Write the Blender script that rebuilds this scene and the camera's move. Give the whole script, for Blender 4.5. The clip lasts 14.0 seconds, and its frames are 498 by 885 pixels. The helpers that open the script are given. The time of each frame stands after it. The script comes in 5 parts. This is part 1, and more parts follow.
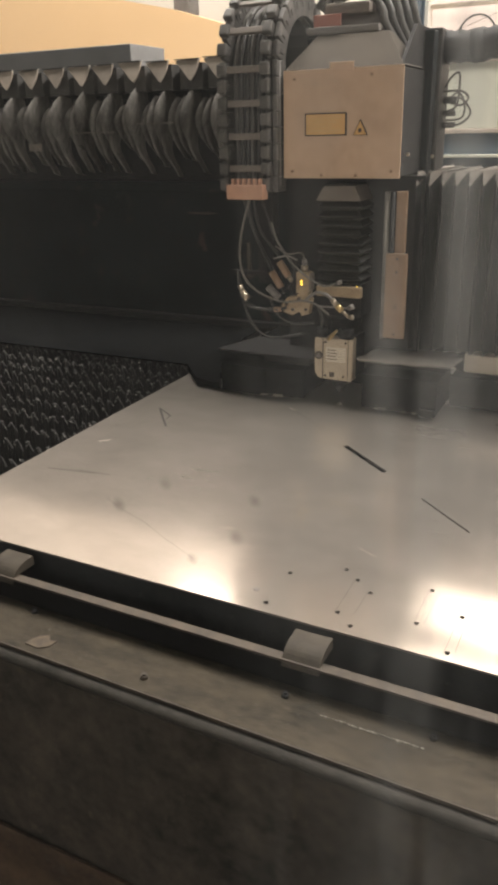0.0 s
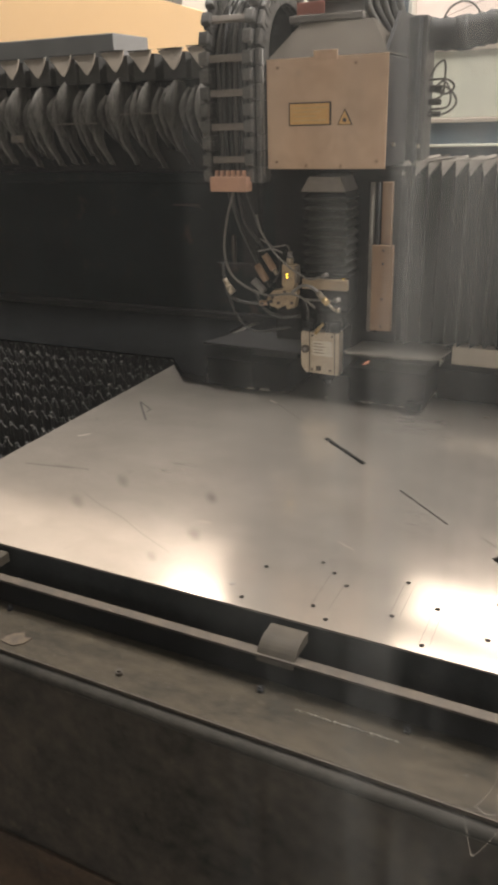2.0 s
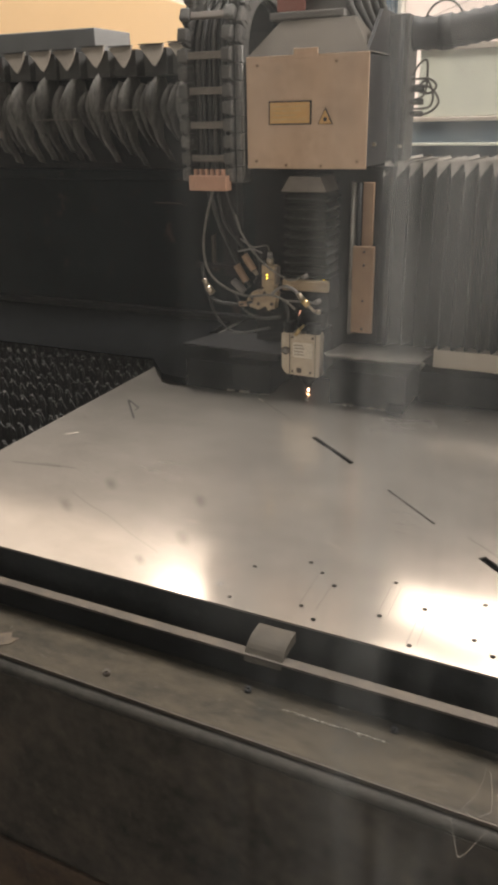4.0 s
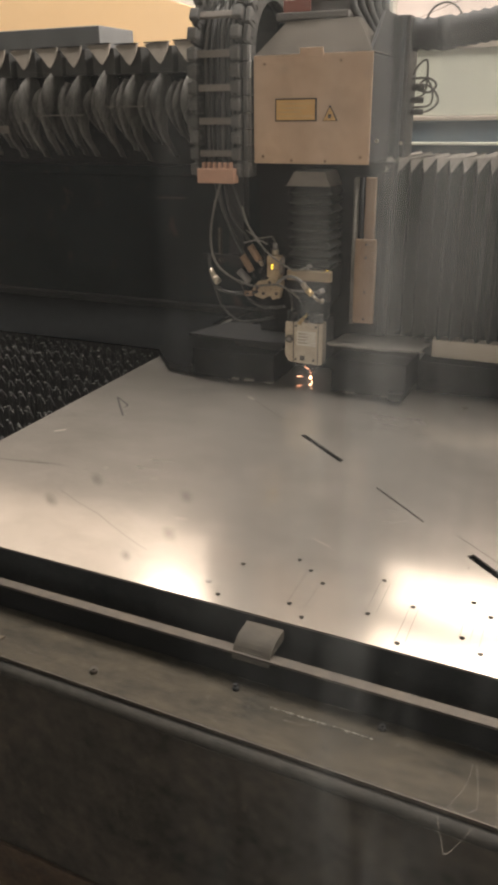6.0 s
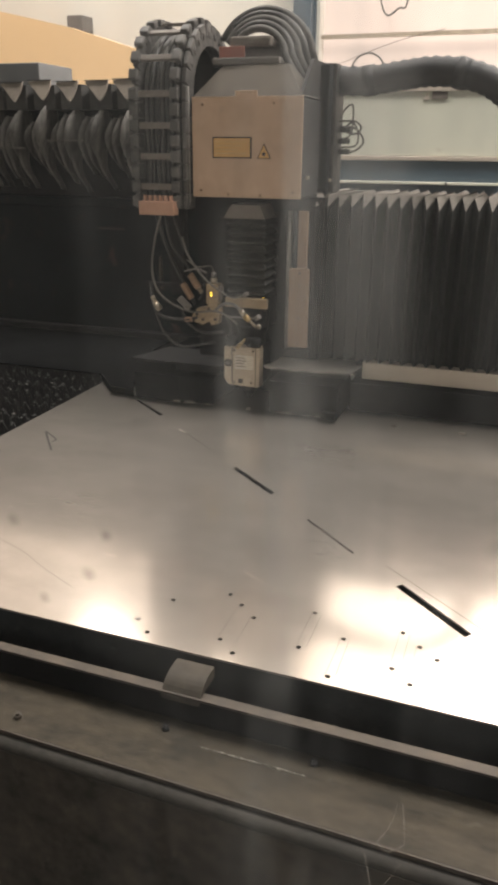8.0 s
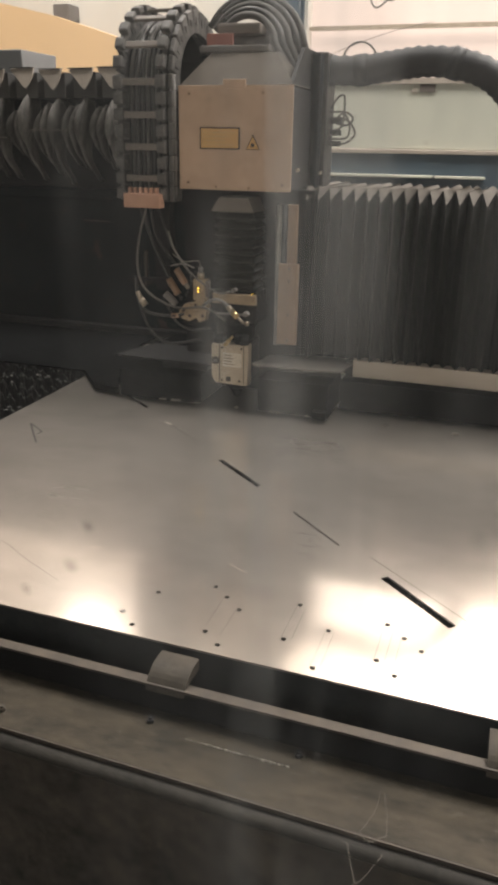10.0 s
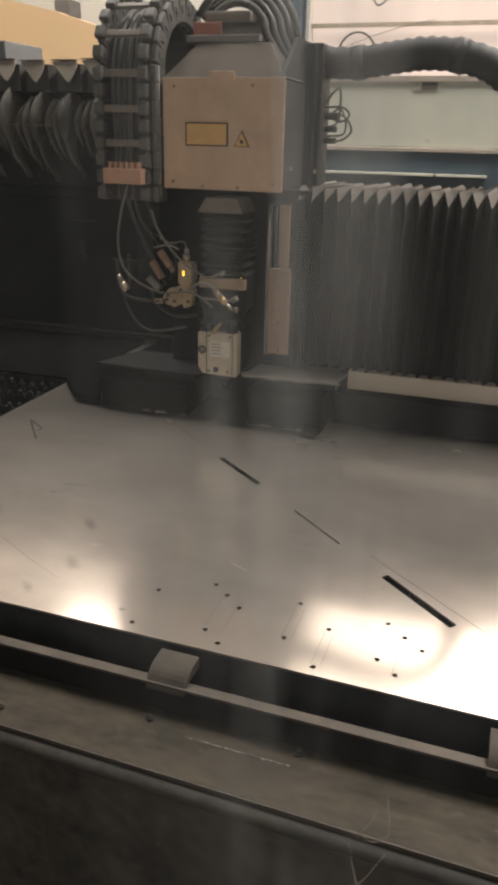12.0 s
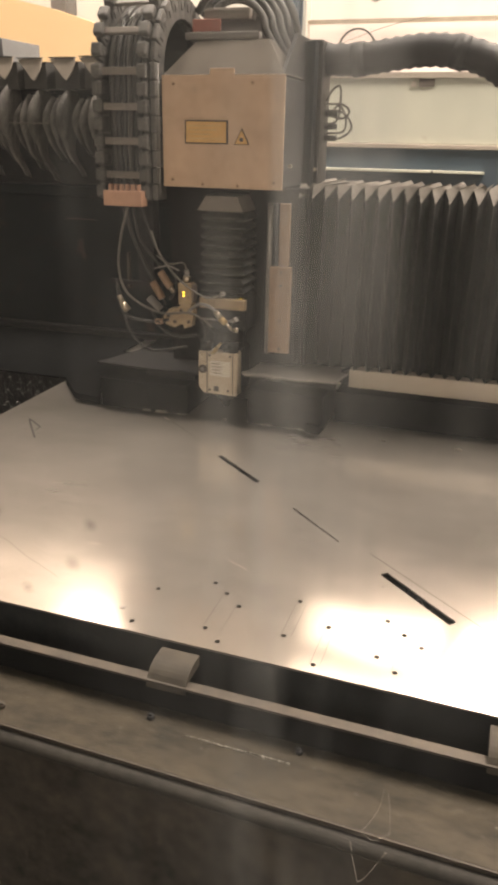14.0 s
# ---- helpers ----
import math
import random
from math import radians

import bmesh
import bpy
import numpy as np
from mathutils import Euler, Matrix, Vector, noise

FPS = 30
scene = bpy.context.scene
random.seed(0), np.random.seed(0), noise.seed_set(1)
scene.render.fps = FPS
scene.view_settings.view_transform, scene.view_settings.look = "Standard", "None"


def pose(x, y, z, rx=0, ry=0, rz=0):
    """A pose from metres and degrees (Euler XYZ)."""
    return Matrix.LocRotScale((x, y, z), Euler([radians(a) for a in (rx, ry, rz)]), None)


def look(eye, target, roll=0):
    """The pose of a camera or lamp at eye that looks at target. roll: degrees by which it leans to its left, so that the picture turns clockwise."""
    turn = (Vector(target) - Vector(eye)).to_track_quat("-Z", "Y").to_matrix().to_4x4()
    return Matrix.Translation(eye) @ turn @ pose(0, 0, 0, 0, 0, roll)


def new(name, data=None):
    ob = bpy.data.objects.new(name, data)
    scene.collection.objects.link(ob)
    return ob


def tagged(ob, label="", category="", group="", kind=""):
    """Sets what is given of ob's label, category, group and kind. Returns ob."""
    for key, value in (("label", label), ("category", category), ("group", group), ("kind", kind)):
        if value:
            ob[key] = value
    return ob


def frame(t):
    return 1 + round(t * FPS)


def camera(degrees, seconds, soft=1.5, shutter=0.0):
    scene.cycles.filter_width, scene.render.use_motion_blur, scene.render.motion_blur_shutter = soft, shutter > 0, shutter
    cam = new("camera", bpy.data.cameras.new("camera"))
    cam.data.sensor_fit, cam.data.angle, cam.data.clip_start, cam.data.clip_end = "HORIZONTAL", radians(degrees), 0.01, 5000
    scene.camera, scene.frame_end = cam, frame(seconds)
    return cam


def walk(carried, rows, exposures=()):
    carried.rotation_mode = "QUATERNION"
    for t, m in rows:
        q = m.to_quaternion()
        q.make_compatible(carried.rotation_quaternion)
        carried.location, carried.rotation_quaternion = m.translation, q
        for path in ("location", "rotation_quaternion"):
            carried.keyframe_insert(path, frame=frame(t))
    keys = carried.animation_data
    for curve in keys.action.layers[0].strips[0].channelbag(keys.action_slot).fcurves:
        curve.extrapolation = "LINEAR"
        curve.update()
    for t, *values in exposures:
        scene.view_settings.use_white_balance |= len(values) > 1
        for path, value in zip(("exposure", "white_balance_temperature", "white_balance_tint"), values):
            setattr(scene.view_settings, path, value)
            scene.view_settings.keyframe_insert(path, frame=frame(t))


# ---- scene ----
ROOF_FILL, FRONT_FILL, WIN_LOW, WIN_MID, WIN_UP, WIN_HIGH = 350.0, 48.0, 0.54, 0.60, 2.0, 12.0
SHEET_SHARP, SHEET_SOFT, SHEET_MIX, SHEET_METAL = (0.095, 0.135), (0.23, 0.35), 0.56, 0.58
DUST = (0.015, 0.34)
cam = camera(35.5, 14.0, soft=3.8)
PATH = [
    (0, (0.169, 0.263, 1.519), (-0.66, 1.924, 0.774), -1.4),
    (0.5, (0.185, 0.277, 1.523), (-0.657, 1.933, 0.781), -2.3),
    (1, (0.186, 0.278, 1.524), (-0.623, 1.952, 0.785), -2.3),
    (1.5, (0.189, 0.281, 1.52), (-0.619, 1.948, 0.767), -2),
    (2, (0.188, 0.281, 1.518), (-0.618, 1.944, 0.753), -1.7),
    (2.5, (0.19, 0.281, 1.521), (-0.615, 1.944, 0.757), -1.7),
    (3, (0.188, 0.281, 1.523), (-0.608, 1.948, 0.757), -1.7),
    (5.5, (0.186, 0.286, 1.52), (-0.571, 1.964, 0.74), -0.6),
    (6, (0.188, 0.286, 1.519), (-0.566, 1.967, 0.742), -0.7),
    (6.5, (0.195, 0.289, 1.522), (-0.565, 1.967, 0.742), -0.9),
    (7, (0.189, 0.29, 1.518), (-0.556, 1.974, 0.737), -0.8),
    (7.5, (0.197, 0.293, 1.518), (-0.552, 1.974, 0.735), -1),
    (7.65, (0.197, 0.293, 1.5181), (-0.5466, 1.9776, 0.7383), -0.94),
    (7.8, (0.1965, 0.2935, 1.5195), (-0.484, 2.019, 0.7765), -0.25),
    (7.9, (0.1962, 0.2938, 1.5205), (-0.4378, 2.0496, 0.8047), 0.26),
    (8, (0.196, 0.294, 1.521), (-0.416, 2.064, 0.818), 0.5),
    (8.3, (0.1972, 0.2958, 1.5192), (-0.392, 2.0694, 0.806), 0.86),
    (10.5, (0.198, 0.297, 1.518), (-0.376, 2.073, 0.798), 1.1),
    (11, (0.187, 0.295, 1.518), (-0.377, 2.073, 0.794), 1.5),
    (11.5, (0.192, 0.296, 1.521), (-0.382, 2.069, 0.796), 1.2),
    (12, (0.194, 0.299, 1.517), (-0.382, 2.072, 0.793), 1.3),
    (12.5, (0.19, 0.299, 1.518), (-0.379, 2.072, 0.788), 1.4),
    (13, (0.193, 0.298, 1.519), (-0.381, 2.069, 0.788), 1.2),
    (13.5, (0.196, 0.299, 1.519), (-0.38, 2.07, 0.79), 1),
    (14, (0.193, 0.299, 1.519), (-0.378, 2.071, 0.788), 1.1),
]
EXPOSURES = [(0, 0.85, 6770, 10), (3, 0.86, 6720, 10), (5.5, 0.82, 6720, 10), (6.5, 0.65, 6920, 10), (7.5, 0.7, 6920, 10), (8, 0.59, 6640, 10), (11.5, 0.51, 6590, 10), (12, 0.33, 6640, 10), (12.5, 0.61, 6920, 10), (13, 0.9, 7070, 12), (13.5, 1.01, 7300, 13), (14, 1.01, 7520, 14)]
walk(cam, [(t, look(eye, target, roll)) for t, eye, target, roll in PATH], EXPOSURES)

# ---- world and lights ----
world = bpy.data.worlds.new("sky")
scene.world = world
world.use_nodes = True
wn = world.node_tree.nodes
sky = wn.new("ShaderNodeTexSky")
sky.sky_type, sky.sun_disc, sky.sun_elevation, sky.sun_rotation = "NISHITA", False, radians(35), radians(20)
world.node_tree.links.new(sky.outputs[0], wn["Background"].inputs[0])
wn["Background"].inputs[1].default_value = 0.06


def area_lamp(name, m, sx, sy, power, color):
    data = bpy.data.lights.new(name, "AREA")
    data.shape, data.size, data.size_y, data.energy, data.color = "RECTANGLE", sx, sy, power, color
    ob = new(name, data)
    ob.matrix_world = m
    return ob


# lamps added out of view: two in unseen roof openings, one as frontal fill
area_lamp("roof_fill_lamp", pose(-2.6, 3.2, 6.68), 1.2, 2.4, ROOF_FILL * 0.62, (1.0, 0.95, 0.89))
area_lamp("roof_fill_lamp", pose(2.4, 3.2, 6.68), 1.2, 2.4, ROOF_FILL * 1.34, (1.0, 0.95, 0.89))
area_lamp("front_fill_lamp", pose(0.0, -4.85, 3.6, 90, 0, 0), 7.0, 2.4, FRONT_FILL, (1.0, 0.94, 0.87))


# ---- materials ----
def ramp(nt, fac, stops):
    r = nt.nodes.new("ShaderNodeValToRGB")
    el = r.color_ramp.elements
    while len(el) < len(stops):
        el.new(0.5)
    for e, (p, c) in zip(el, stops):
        e.position, e.color = p, (*c, 1) if len(c) == 3 else c
    nt.links.new(fac, r.inputs[0])
    return r.outputs[0]


def noise_tex(nt, scale, detail=4, stretch=(1, 1, 1), rough=0.55, generated=False):
    co = nt.nodes.new("ShaderNodeTexCoord")
    mp = nt.nodes.new("ShaderNodeMapping")
    mp.inputs["Scale"].default_value = stretch
    nt.links.new(co.outputs["Generated" if generated else "Object"], mp.inputs[0])
    n = nt.nodes.new("ShaderNodeTexNoise")
    n.inputs["Scale"].default_value, n.inputs["Detail"].default_value, n.inputs["Roughness"].default_value = scale, detail, rough
    nt.links.new(mp.outputs[0], n.inputs["Vector"])
    return n.outputs["Fac"]


def grey(v):
    return (v, v, v)


def material(name, base, dark=None, metal=0.0, rough=(0.5, 0.6), scale=14, fine=180, bump=0.15, stretch=(1, 1, 1), wear=None, spec=0.5, vary=0.0):
    """A worn surface: two scales of noise in colour, roughness and relief; wear: (colour, amount) for rubbed or dusty spots."""
    m = bpy.data.materials.new(name)
    m.use_nodes = True
    nt = m.node_tree
    b = nt.nodes["Principled BSDF"]
    dark = dark or tuple(c * 0.7 for c in base)
    n1, n2 = noise_tex(nt, scale, 5, stretch), noise_tex(nt, fine, 3, stretch)
    mix = nt.nodes.new("ShaderNodeMix")
    mix.data_type = "FLOAT"
    mix.inputs[0].default_value = 0.35
    nt.links.new(n1, mix.inputs[2]), nt.links.new(n2, mix.inputs[3])
    col = ramp(nt, mix.outputs[0], [(0.32, dark), (0.66, base)])
    if wear:
        w = ramp(nt, noise_tex(nt, scale * 2.7, 7, stretch, 0.7), [(1 - wear[1], grey(0)), (min(1, 1 - wear[1] + 0.12), grey(1))])
        mx = nt.nodes.new("ShaderNodeMix")
        mx.data_type = "RGBA"
        nt.links.new(w, mx.inputs[0]), nt.links.new(col, mx.inputs[6])
        mx.inputs[7].default_value = (*wear[0], 1)
        col = mx.outputs[2]
    if vary:
        info = nt.nodes.new("ShaderNodeObjectInfo")
        hsv = nt.nodes.new("ShaderNodeHueSaturation")
        mr = nt.nodes.new("ShaderNodeMapRange")
        mr.inputs[3].default_value, mr.inputs[4].default_value = 1 - vary, 1 + vary
        nt.links.new(info.outputs["Random"], mr.inputs[0]), nt.links.new(mr.outputs[0], hsv.inputs["Value"]), nt.links.new(col, hsv.inputs["Color"])
        col = hsv.outputs[0]
    nt.links.new(col, b.inputs["Base Color"])
    b.inputs["Metallic"].default_value = metal
    b.inputs["Specular IOR Level"].default_value = spec
    r = nt.nodes.new("ShaderNodeMapRange")
    r.inputs[3].default_value, r.inputs[4].default_value = rough
    nt.links.new(mix.outputs[0], r.inputs[0]), nt.links.new(r.outputs[0], b.inputs["Roughness"])
    bp = nt.nodes.new("ShaderNodeBump")
    bp.inputs["Strength"].default_value, bp.inputs["Distance"].default_value = bump, 0.002
    nt.links.new(mix.outputs[0], bp.inputs["Height"]), nt.links.new(bp.outputs[0], b.inputs["Normal"])
    return m


def glow(name, color, strength):
    m = bpy.data.materials.new(name)
    m.use_nodes = True
    b = m.node_tree.nodes["Principled BSDF"]
    b.inputs["Base Color"].default_value = (*[c * 0.3 for c in color], 1)
    b.inputs["Emission Color"].default_value, b.inputs["Emission Strength"].default_value = (*color, 1), strength
    return m


def sheet_steel():
    """Cold-rolled sheet: a soft sheen over a sharper one, rolled along x, with faint stains."""
    m = bpy.data.materials.new("sheet_steel")
    m.use_nodes = True
    nt = m.node_tree
    a = nt.nodes["Principled BSDF"]
    b = nt.nodes.new("ShaderNodeBsdfPrincipled")
    col = ramp(nt, noise_tex(nt, 5, 8, (1, 1.6, 1), 0.7), [(0.28, (0.50, 0.467, 0.428)), (0.68, (0.68, 0.642, 0.592))])
    stain = ramp(nt, noise_tex(nt, 9, 3), [(0.70, grey(0)), (0.80, grey(0.35))])
    mx = nt.nodes.new("ShaderNodeMix")
    mx.data_type = "RGBA"
    nt.links.new(stain, mx.inputs[0]), nt.links.new(col, mx.inputs[6])
    mx.inputs[7].default_value = (0.22, 0.19, 0.165, 1)
    fine, broad, both_ = noise_tex(nt, 60, 4, (0.15, 6, 1)), noise_tex(nt, 3.2, 5, (1, 1.4, 1), 0.6), nt.nodes.new("ShaderNodeMix")
    both_.data_type = "FLOAT"
    both_.inputs[0].default_value = 0.65
    nt.links.new(fine, both_.inputs[2]), nt.links.new(broad, both_.inputs[3])
    grain = both_.outputs[0]
    for s, (lo, hi) in ((a, SHEET_SHARP), (b, SHEET_SOFT)):
        s.inputs["Metallic"].default_value = 1.0
        if s is a:
            nt.links.new(mx.outputs[2], s.inputs["Base Color"])
        r = nt.nodes.new("ShaderNodeMapRange")
        r.inputs[3].default_value, r.inputs[4].default_value = lo, hi
        nt.links.new(grain, r.inputs[0]), nt.links.new(r.outputs[0], s.inputs["Roughness"])
    # the broad sheen is that of the oily, duller mill skin
    b.inputs["Metallic"].default_value = SHEET_METAL
    skin = nt.nodes.new("ShaderNodeMix")
    skin.data_type, skin.blend_type = "RGBA", "MULTIPLY"
    skin.inputs[0].default_value, skin.inputs[7].default_value = 1.0, (0.68, 0.66, 0.645, 1)
    nt.links.new(mx.outputs[2], skin.inputs[6]), nt.links.new(skin.outputs[2], b.inputs["Base Color"])
    bp = nt.nodes.new("ShaderNodeBump")
    bp.inputs["Strength"].default_value, bp.inputs["Distance"].default_value = 0.04, 0.001
    nt.links.new(noise_tex(nt, 3.0, 3), bp.inputs["Height"])
    nt.links.new(bp.outputs[0], a.inputs["Normal"])
    sh = nt.nodes.new("ShaderNodeMixShader")
    sh.inputs[0].default_value = SHEET_MIX
    nt.links.new(a.outputs[0], sh.inputs[1]), nt.links.new(b.outputs[0], sh.inputs[2])
    nt.links.new(sh.outputs[0], nt.nodes["Material Output"].inputs[0])
    return m


def dirty_acrylic():
    """Clear acrylic with a dusty film, wiped in upright streaks and blotched with soot."""
    m = bpy.data.materials.new("dirty_acrylic")
    m.use_nodes = True
    nt = m.node_tree
    nt.nodes.remove(nt.nodes["Principled BSDF"])
    clear, dust, dust2 = nt.nodes.new("ShaderNodeBsdfTransparent"), nt.nodes.new("ShaderNodeBsdfDiffuse"), nt.nodes.new("ShaderNodeBsdfTranslucent")
    dust.inputs[0].default_value = dust2.inputs[0].default_value = (0.29, 0.305, 0.31, 1)
    both, top = nt.nodes.new("ShaderNodeMixShader"), nt.nodes.new("ShaderNodeMixShader")
    nt.links.new(dust.outputs[0], both.inputs[1]), nt.links.new(dust2.outputs[0], both.inputs[2])
    streak = ramp(nt, noise_tex(nt, 30, 2, (1, 1, 0.10), 0.5), [(0.36, grey(0)), (0.66, grey(1))])
    patch = ramp(nt, noise_tex(nt, 7, 3, (1, 1, 0.6)), [(0.36, grey(0)), (0.64, grey(1))])
    # the film lies thickest in one smeared band, x 0.04 to 0.13, and thins out beside it
    co, sep = nt.nodes.new("ShaderNodeTexCoord"), nt.nodes.new("ShaderNodeSeparateXYZ")
    nt.links.new(co.outputs["Object"], sep.inputs[0])
    across = nt.nodes.new("ShaderNodeMapRange")
    across.inputs[1].default_value, across.inputs[2].default_value = 0.0, 0.5
    nt.links.new(sep.outputs[0], across.inputs[0])
    near = ramp(nt, across.outputs[0], [(0.20, grey(0.03)), (0.33, grey(0.20)), (0.445, grey(0.26)), (0.478, grey(0.85)), (0.52, grey(1.0)), (0.57, grey(0.72)), (0.63, grey(0.74)), (0.69, grey(0.34)), (0.78, grey(0.18)), (1.0, grey(0.05))])
    lift = nt.nodes.new("ShaderNodeMath")
    lift.operation, lift.use_clamp = "MULTIPLY_ADD", True
    nt.links.new(patch, lift.inputs[0])
    lift.inputs[1].default_value, lift.inputs[2].default_value = 0.65, 0.35
    part_ = nt.nodes.new("ShaderNodeMath")
    part_.operation = "MULTIPLY"
    nt.links.new(near, part_.inputs[0]), nt.links.new(lift.outputs[0], part_.inputs[1])
    soft_ = nt.nodes.new("ShaderNodeMath")
    soft_.operation, soft_.use_clamp = "MULTIPLY_ADD", True
    nt.links.new(streak, soft_.inputs[0])
    soft_.inputs[1].default_value, soft_.inputs[2].default_value = 0.95, 0.12
    mul = nt.nodes.new("ShaderNodeMath")
    mul.operation = "MULTIPLY"
    nt.links.new(soft_.outputs[0], mul.inputs[0]), nt.links.new(part_.outputs[0], mul.inputs[1])
    mr = nt.nodes.new("ShaderNodeMapRange")
    mr.inputs[3].default_value, mr.inputs[4].default_value = DUST
    # the film is thinner towards the bottom
    up, fade = nt.nodes.new("ShaderNodeMapRange"), nt.nodes.new("ShaderNodeMath")
    up.inputs[1].default_value, up.inputs[2].default_value, up.inputs[3].default_value, up.inputs[4].default_value = 1.16, 1.50, 0.50, 1.1
    fade.operation = "MULTIPLY"
    nt.links.new(sep.outputs[2], up.inputs[0]), nt.links.new(mul.outputs[0], mr.inputs[0])
    nt.links.new(mr.outputs[0], fade.inputs[0]), nt.links.new(up.outputs[0], fade.inputs[1]), nt.links.new(fade.outputs[0], top.inputs[0])
    nt.links.new(clear.outputs[0], top.inputs[1]), nt.links.new(both.outputs[0], top.inputs[2])
    nt.links.new(top.outputs[0], nt.nodes["Material Output"].inputs[0])
    return m


STEEL = sheet_steel()
ACRYLIC = dirty_acrylic()
BEIGE = material("beige_paint", (0.55, 0.385, 0.27), (0.42, 0.285, 0.196), rough=(0.45, 0.65), scale=13, fine=70, wear=((0.33, 0.24, 0.178), 0.40))
COPPER_TAN = material("tan_plate", (0.27, 0.172, 0.108), (0.19, 0.118, 0.075), rough=(0.4, 0.6), scale=20, wear=((0.2, 0.14, 0.1), 0.38))
PINK_TAN = material("terracotta_plastic", (0.50, 0.29, 0.20), (0.38, 0.21, 0.145), rough=(0.5, 0.7), scale=30)
BLACK = material("black_paint", (0.020, 0.020, 0.021), (0.010, 0.010, 0.011), rough=(0.6, 0.8), scale=10, wear=((0.05, 0.045, 0.04), 0.34), spec=0.2)
FRONT = material("sooty_front_panel", (0.060, 0.050, 0.041), (0.010, 0.0095, 0.009), rough=(0.7, 0.9), scale=13, fine=60, wear=((0.074, 0.058, 0.045), 0.41), spec=0.15)
PLINTH = material("rusty_plinth", (0.105, 0.070, 0.048), (0.040, 0.029, 0.022), rough=(0.7, 0.9), scale=9, fine=90, wear=((0.06, 0.05, 0.043), 0.42), spec=0.15)
STRIP = material("smoky_blue_strip", (0.030, 0.034, 0.037), (0.011, 0.013, 0.0145), rough=(0.6, 0.8), scale=18, fine=100, wear=((0.085, 0.088, 0.086), 0.38), spec=0.2)
BLUEBLACK = material("blue_black_paint", (0.0115, 0.0160, 0.0185), (0.0045, 0.0070, 0.0085), rough=(0.65, 0.85), scale=6, wear=((0.040, 0.030, 0.026), 0.42), spec=0.15)
RUBBER = material("dusty_rubber", (0.085, 0.080, 0.075), (0.04, 0.038, 0.036), rough=(0.6, 0.85), scale=22)
HOSE = material("dark_hose", (0.035, 0.033, 0.032), (0.018, 0.018, 0.018), rough=(0.4, 0.6), scale=40)
GREYHOSE = material("grey_hose", (0.145, 0.134, 0.118), (0.085, 0.078, 0.07), rough=(0.3, 0.5), scale=40)
CHAIN = material("chain_plastic", (0.085, 0.08, 0.076), (0.04, 0.038, 0.037), rough=(0.5, 0.75), scale=25, wear=((0.20, 0.17, 0.145), 0.40), vary=0.25)
CROSSBAR = material("dusty_crossbar", (0.17, 0.145, 0.125), (0.10, 0.085, 0.075), rough=(0.5, 0.8), scale=30)
BELLOWS = material("bellows_cloth", (0.215, 0.203, 0.188), (0.05, 0.048, 0.047), rough=(0.65, 0.9), scale=22, fine=120, stretch=(1, 1, 0.35), wear=((0.23, 0.205, 0.185), 0.37), vary=0.35)
# Darker bellows cloth: shade between the flaps is put into the colour
BELLOWS_DARK = material("dark_fold_and_hem_cloth", (0.062, 0.060, 0.057), (0.026, 0.025, 0.025), rough=(0.7, 0.9), scale=20, vary=0.2)
FLAP = material("pale_bellows_flap", (0.33, 0.285, 0.243), (0.21, 0.182, 0.156), rough=(0.55, 0.8), scale=18, vary=0.12)
# Light on the fold tops is painted in; the pleat walls stay dark
FOLD = material("lit_fold_top", (0.15, 0.138, 0.124), (0.075, 0.069, 0.064), rough=(0.85, 0.98), scale=18, vary=0.3, spec=0.1)
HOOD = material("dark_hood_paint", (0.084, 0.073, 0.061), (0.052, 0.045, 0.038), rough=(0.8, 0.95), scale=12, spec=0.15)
PLEAT = material("shaded_pleat_cloth", (0.025, 0.0255, 0.0245), (0.010, 0.0105, 0.0105), spec=0.1, rough=(0.8, 0.95), scale=12, stretch=(1, 1, 0.25), vary=0.18)
PALE = material("pale_aluminium", (0.52, 0.44, 0.34), (0.38, 0.31, 0.24), metal=0.3, rough=(0.35, 0.55), scale=25, wear=((0.25, 0.2, 0.16), 0.38))
BAR = material("beige_bar", (0.46, 0.40, 0.34), (0.36, 0.31, 0.26), rough=(0.45, 0.65), scale=12, wear=((0.22, 0.18, 0.15), 0.36))
ALU_TAN = material("tan_stained_aluminium", (0.40, 0.305, 0.205), (0.24, 0.178, 0.118), metal=0.3, rough=(0.35, 0.55), scale=35, wear=((0.13, 0.10, 0.075), 0.42))
TRAY = material("scorched_tray_steel", (0.19, 0.175, 0.155), (0.095, 0.088, 0.078), metal=0.2, rough=(0.5, 0.7), scale=18, wear=((0.09, 0.08, 0.07), 0.40))
SLEEVE = material("black_wrapped_sleeve", (0.034, 0.035, 0.038), (0.015, 0.016, 0.018), rough=(0.5, 0.72), scale=26, wear=((0.12, 0.113, 0.105), 0.34), spec=0.4)
# Tone of the rounding, set to carry the highlight along it
LIP = material("highlit_rounded_edge", (0.040, 0.0365, 0.032), (0.017, 0.016, 0.0145), rough=(0.6, 0.8), scale=16, fine=110, wear=((0.075, 0.068, 0.060), 0.37), spec=0.15)
BRASS = material("brass", (0.62, 0.46, 0.24), (0.45, 0.32, 0.16), metal=1.0, rough=(0.25, 0.45), scale=40)
CHROME = material("bright_fitting", (0.52, 0.45, 0.36), (0.24, 0.20, 0.16), metal=1.0, rough=(0.28, 0.48), scale=50)
GREYMETAL = material("olive_ledge_paint", (0.056, 0.0455, 0.031), (0.0105, 0.0088, 0.0062), metal=0.0, rough=(0.5, 0.75), scale=17, fine=110, stretch=(0.45, 1, 1), wear=((0.070, 0.058, 0.042), 0.37), spec=0.18)
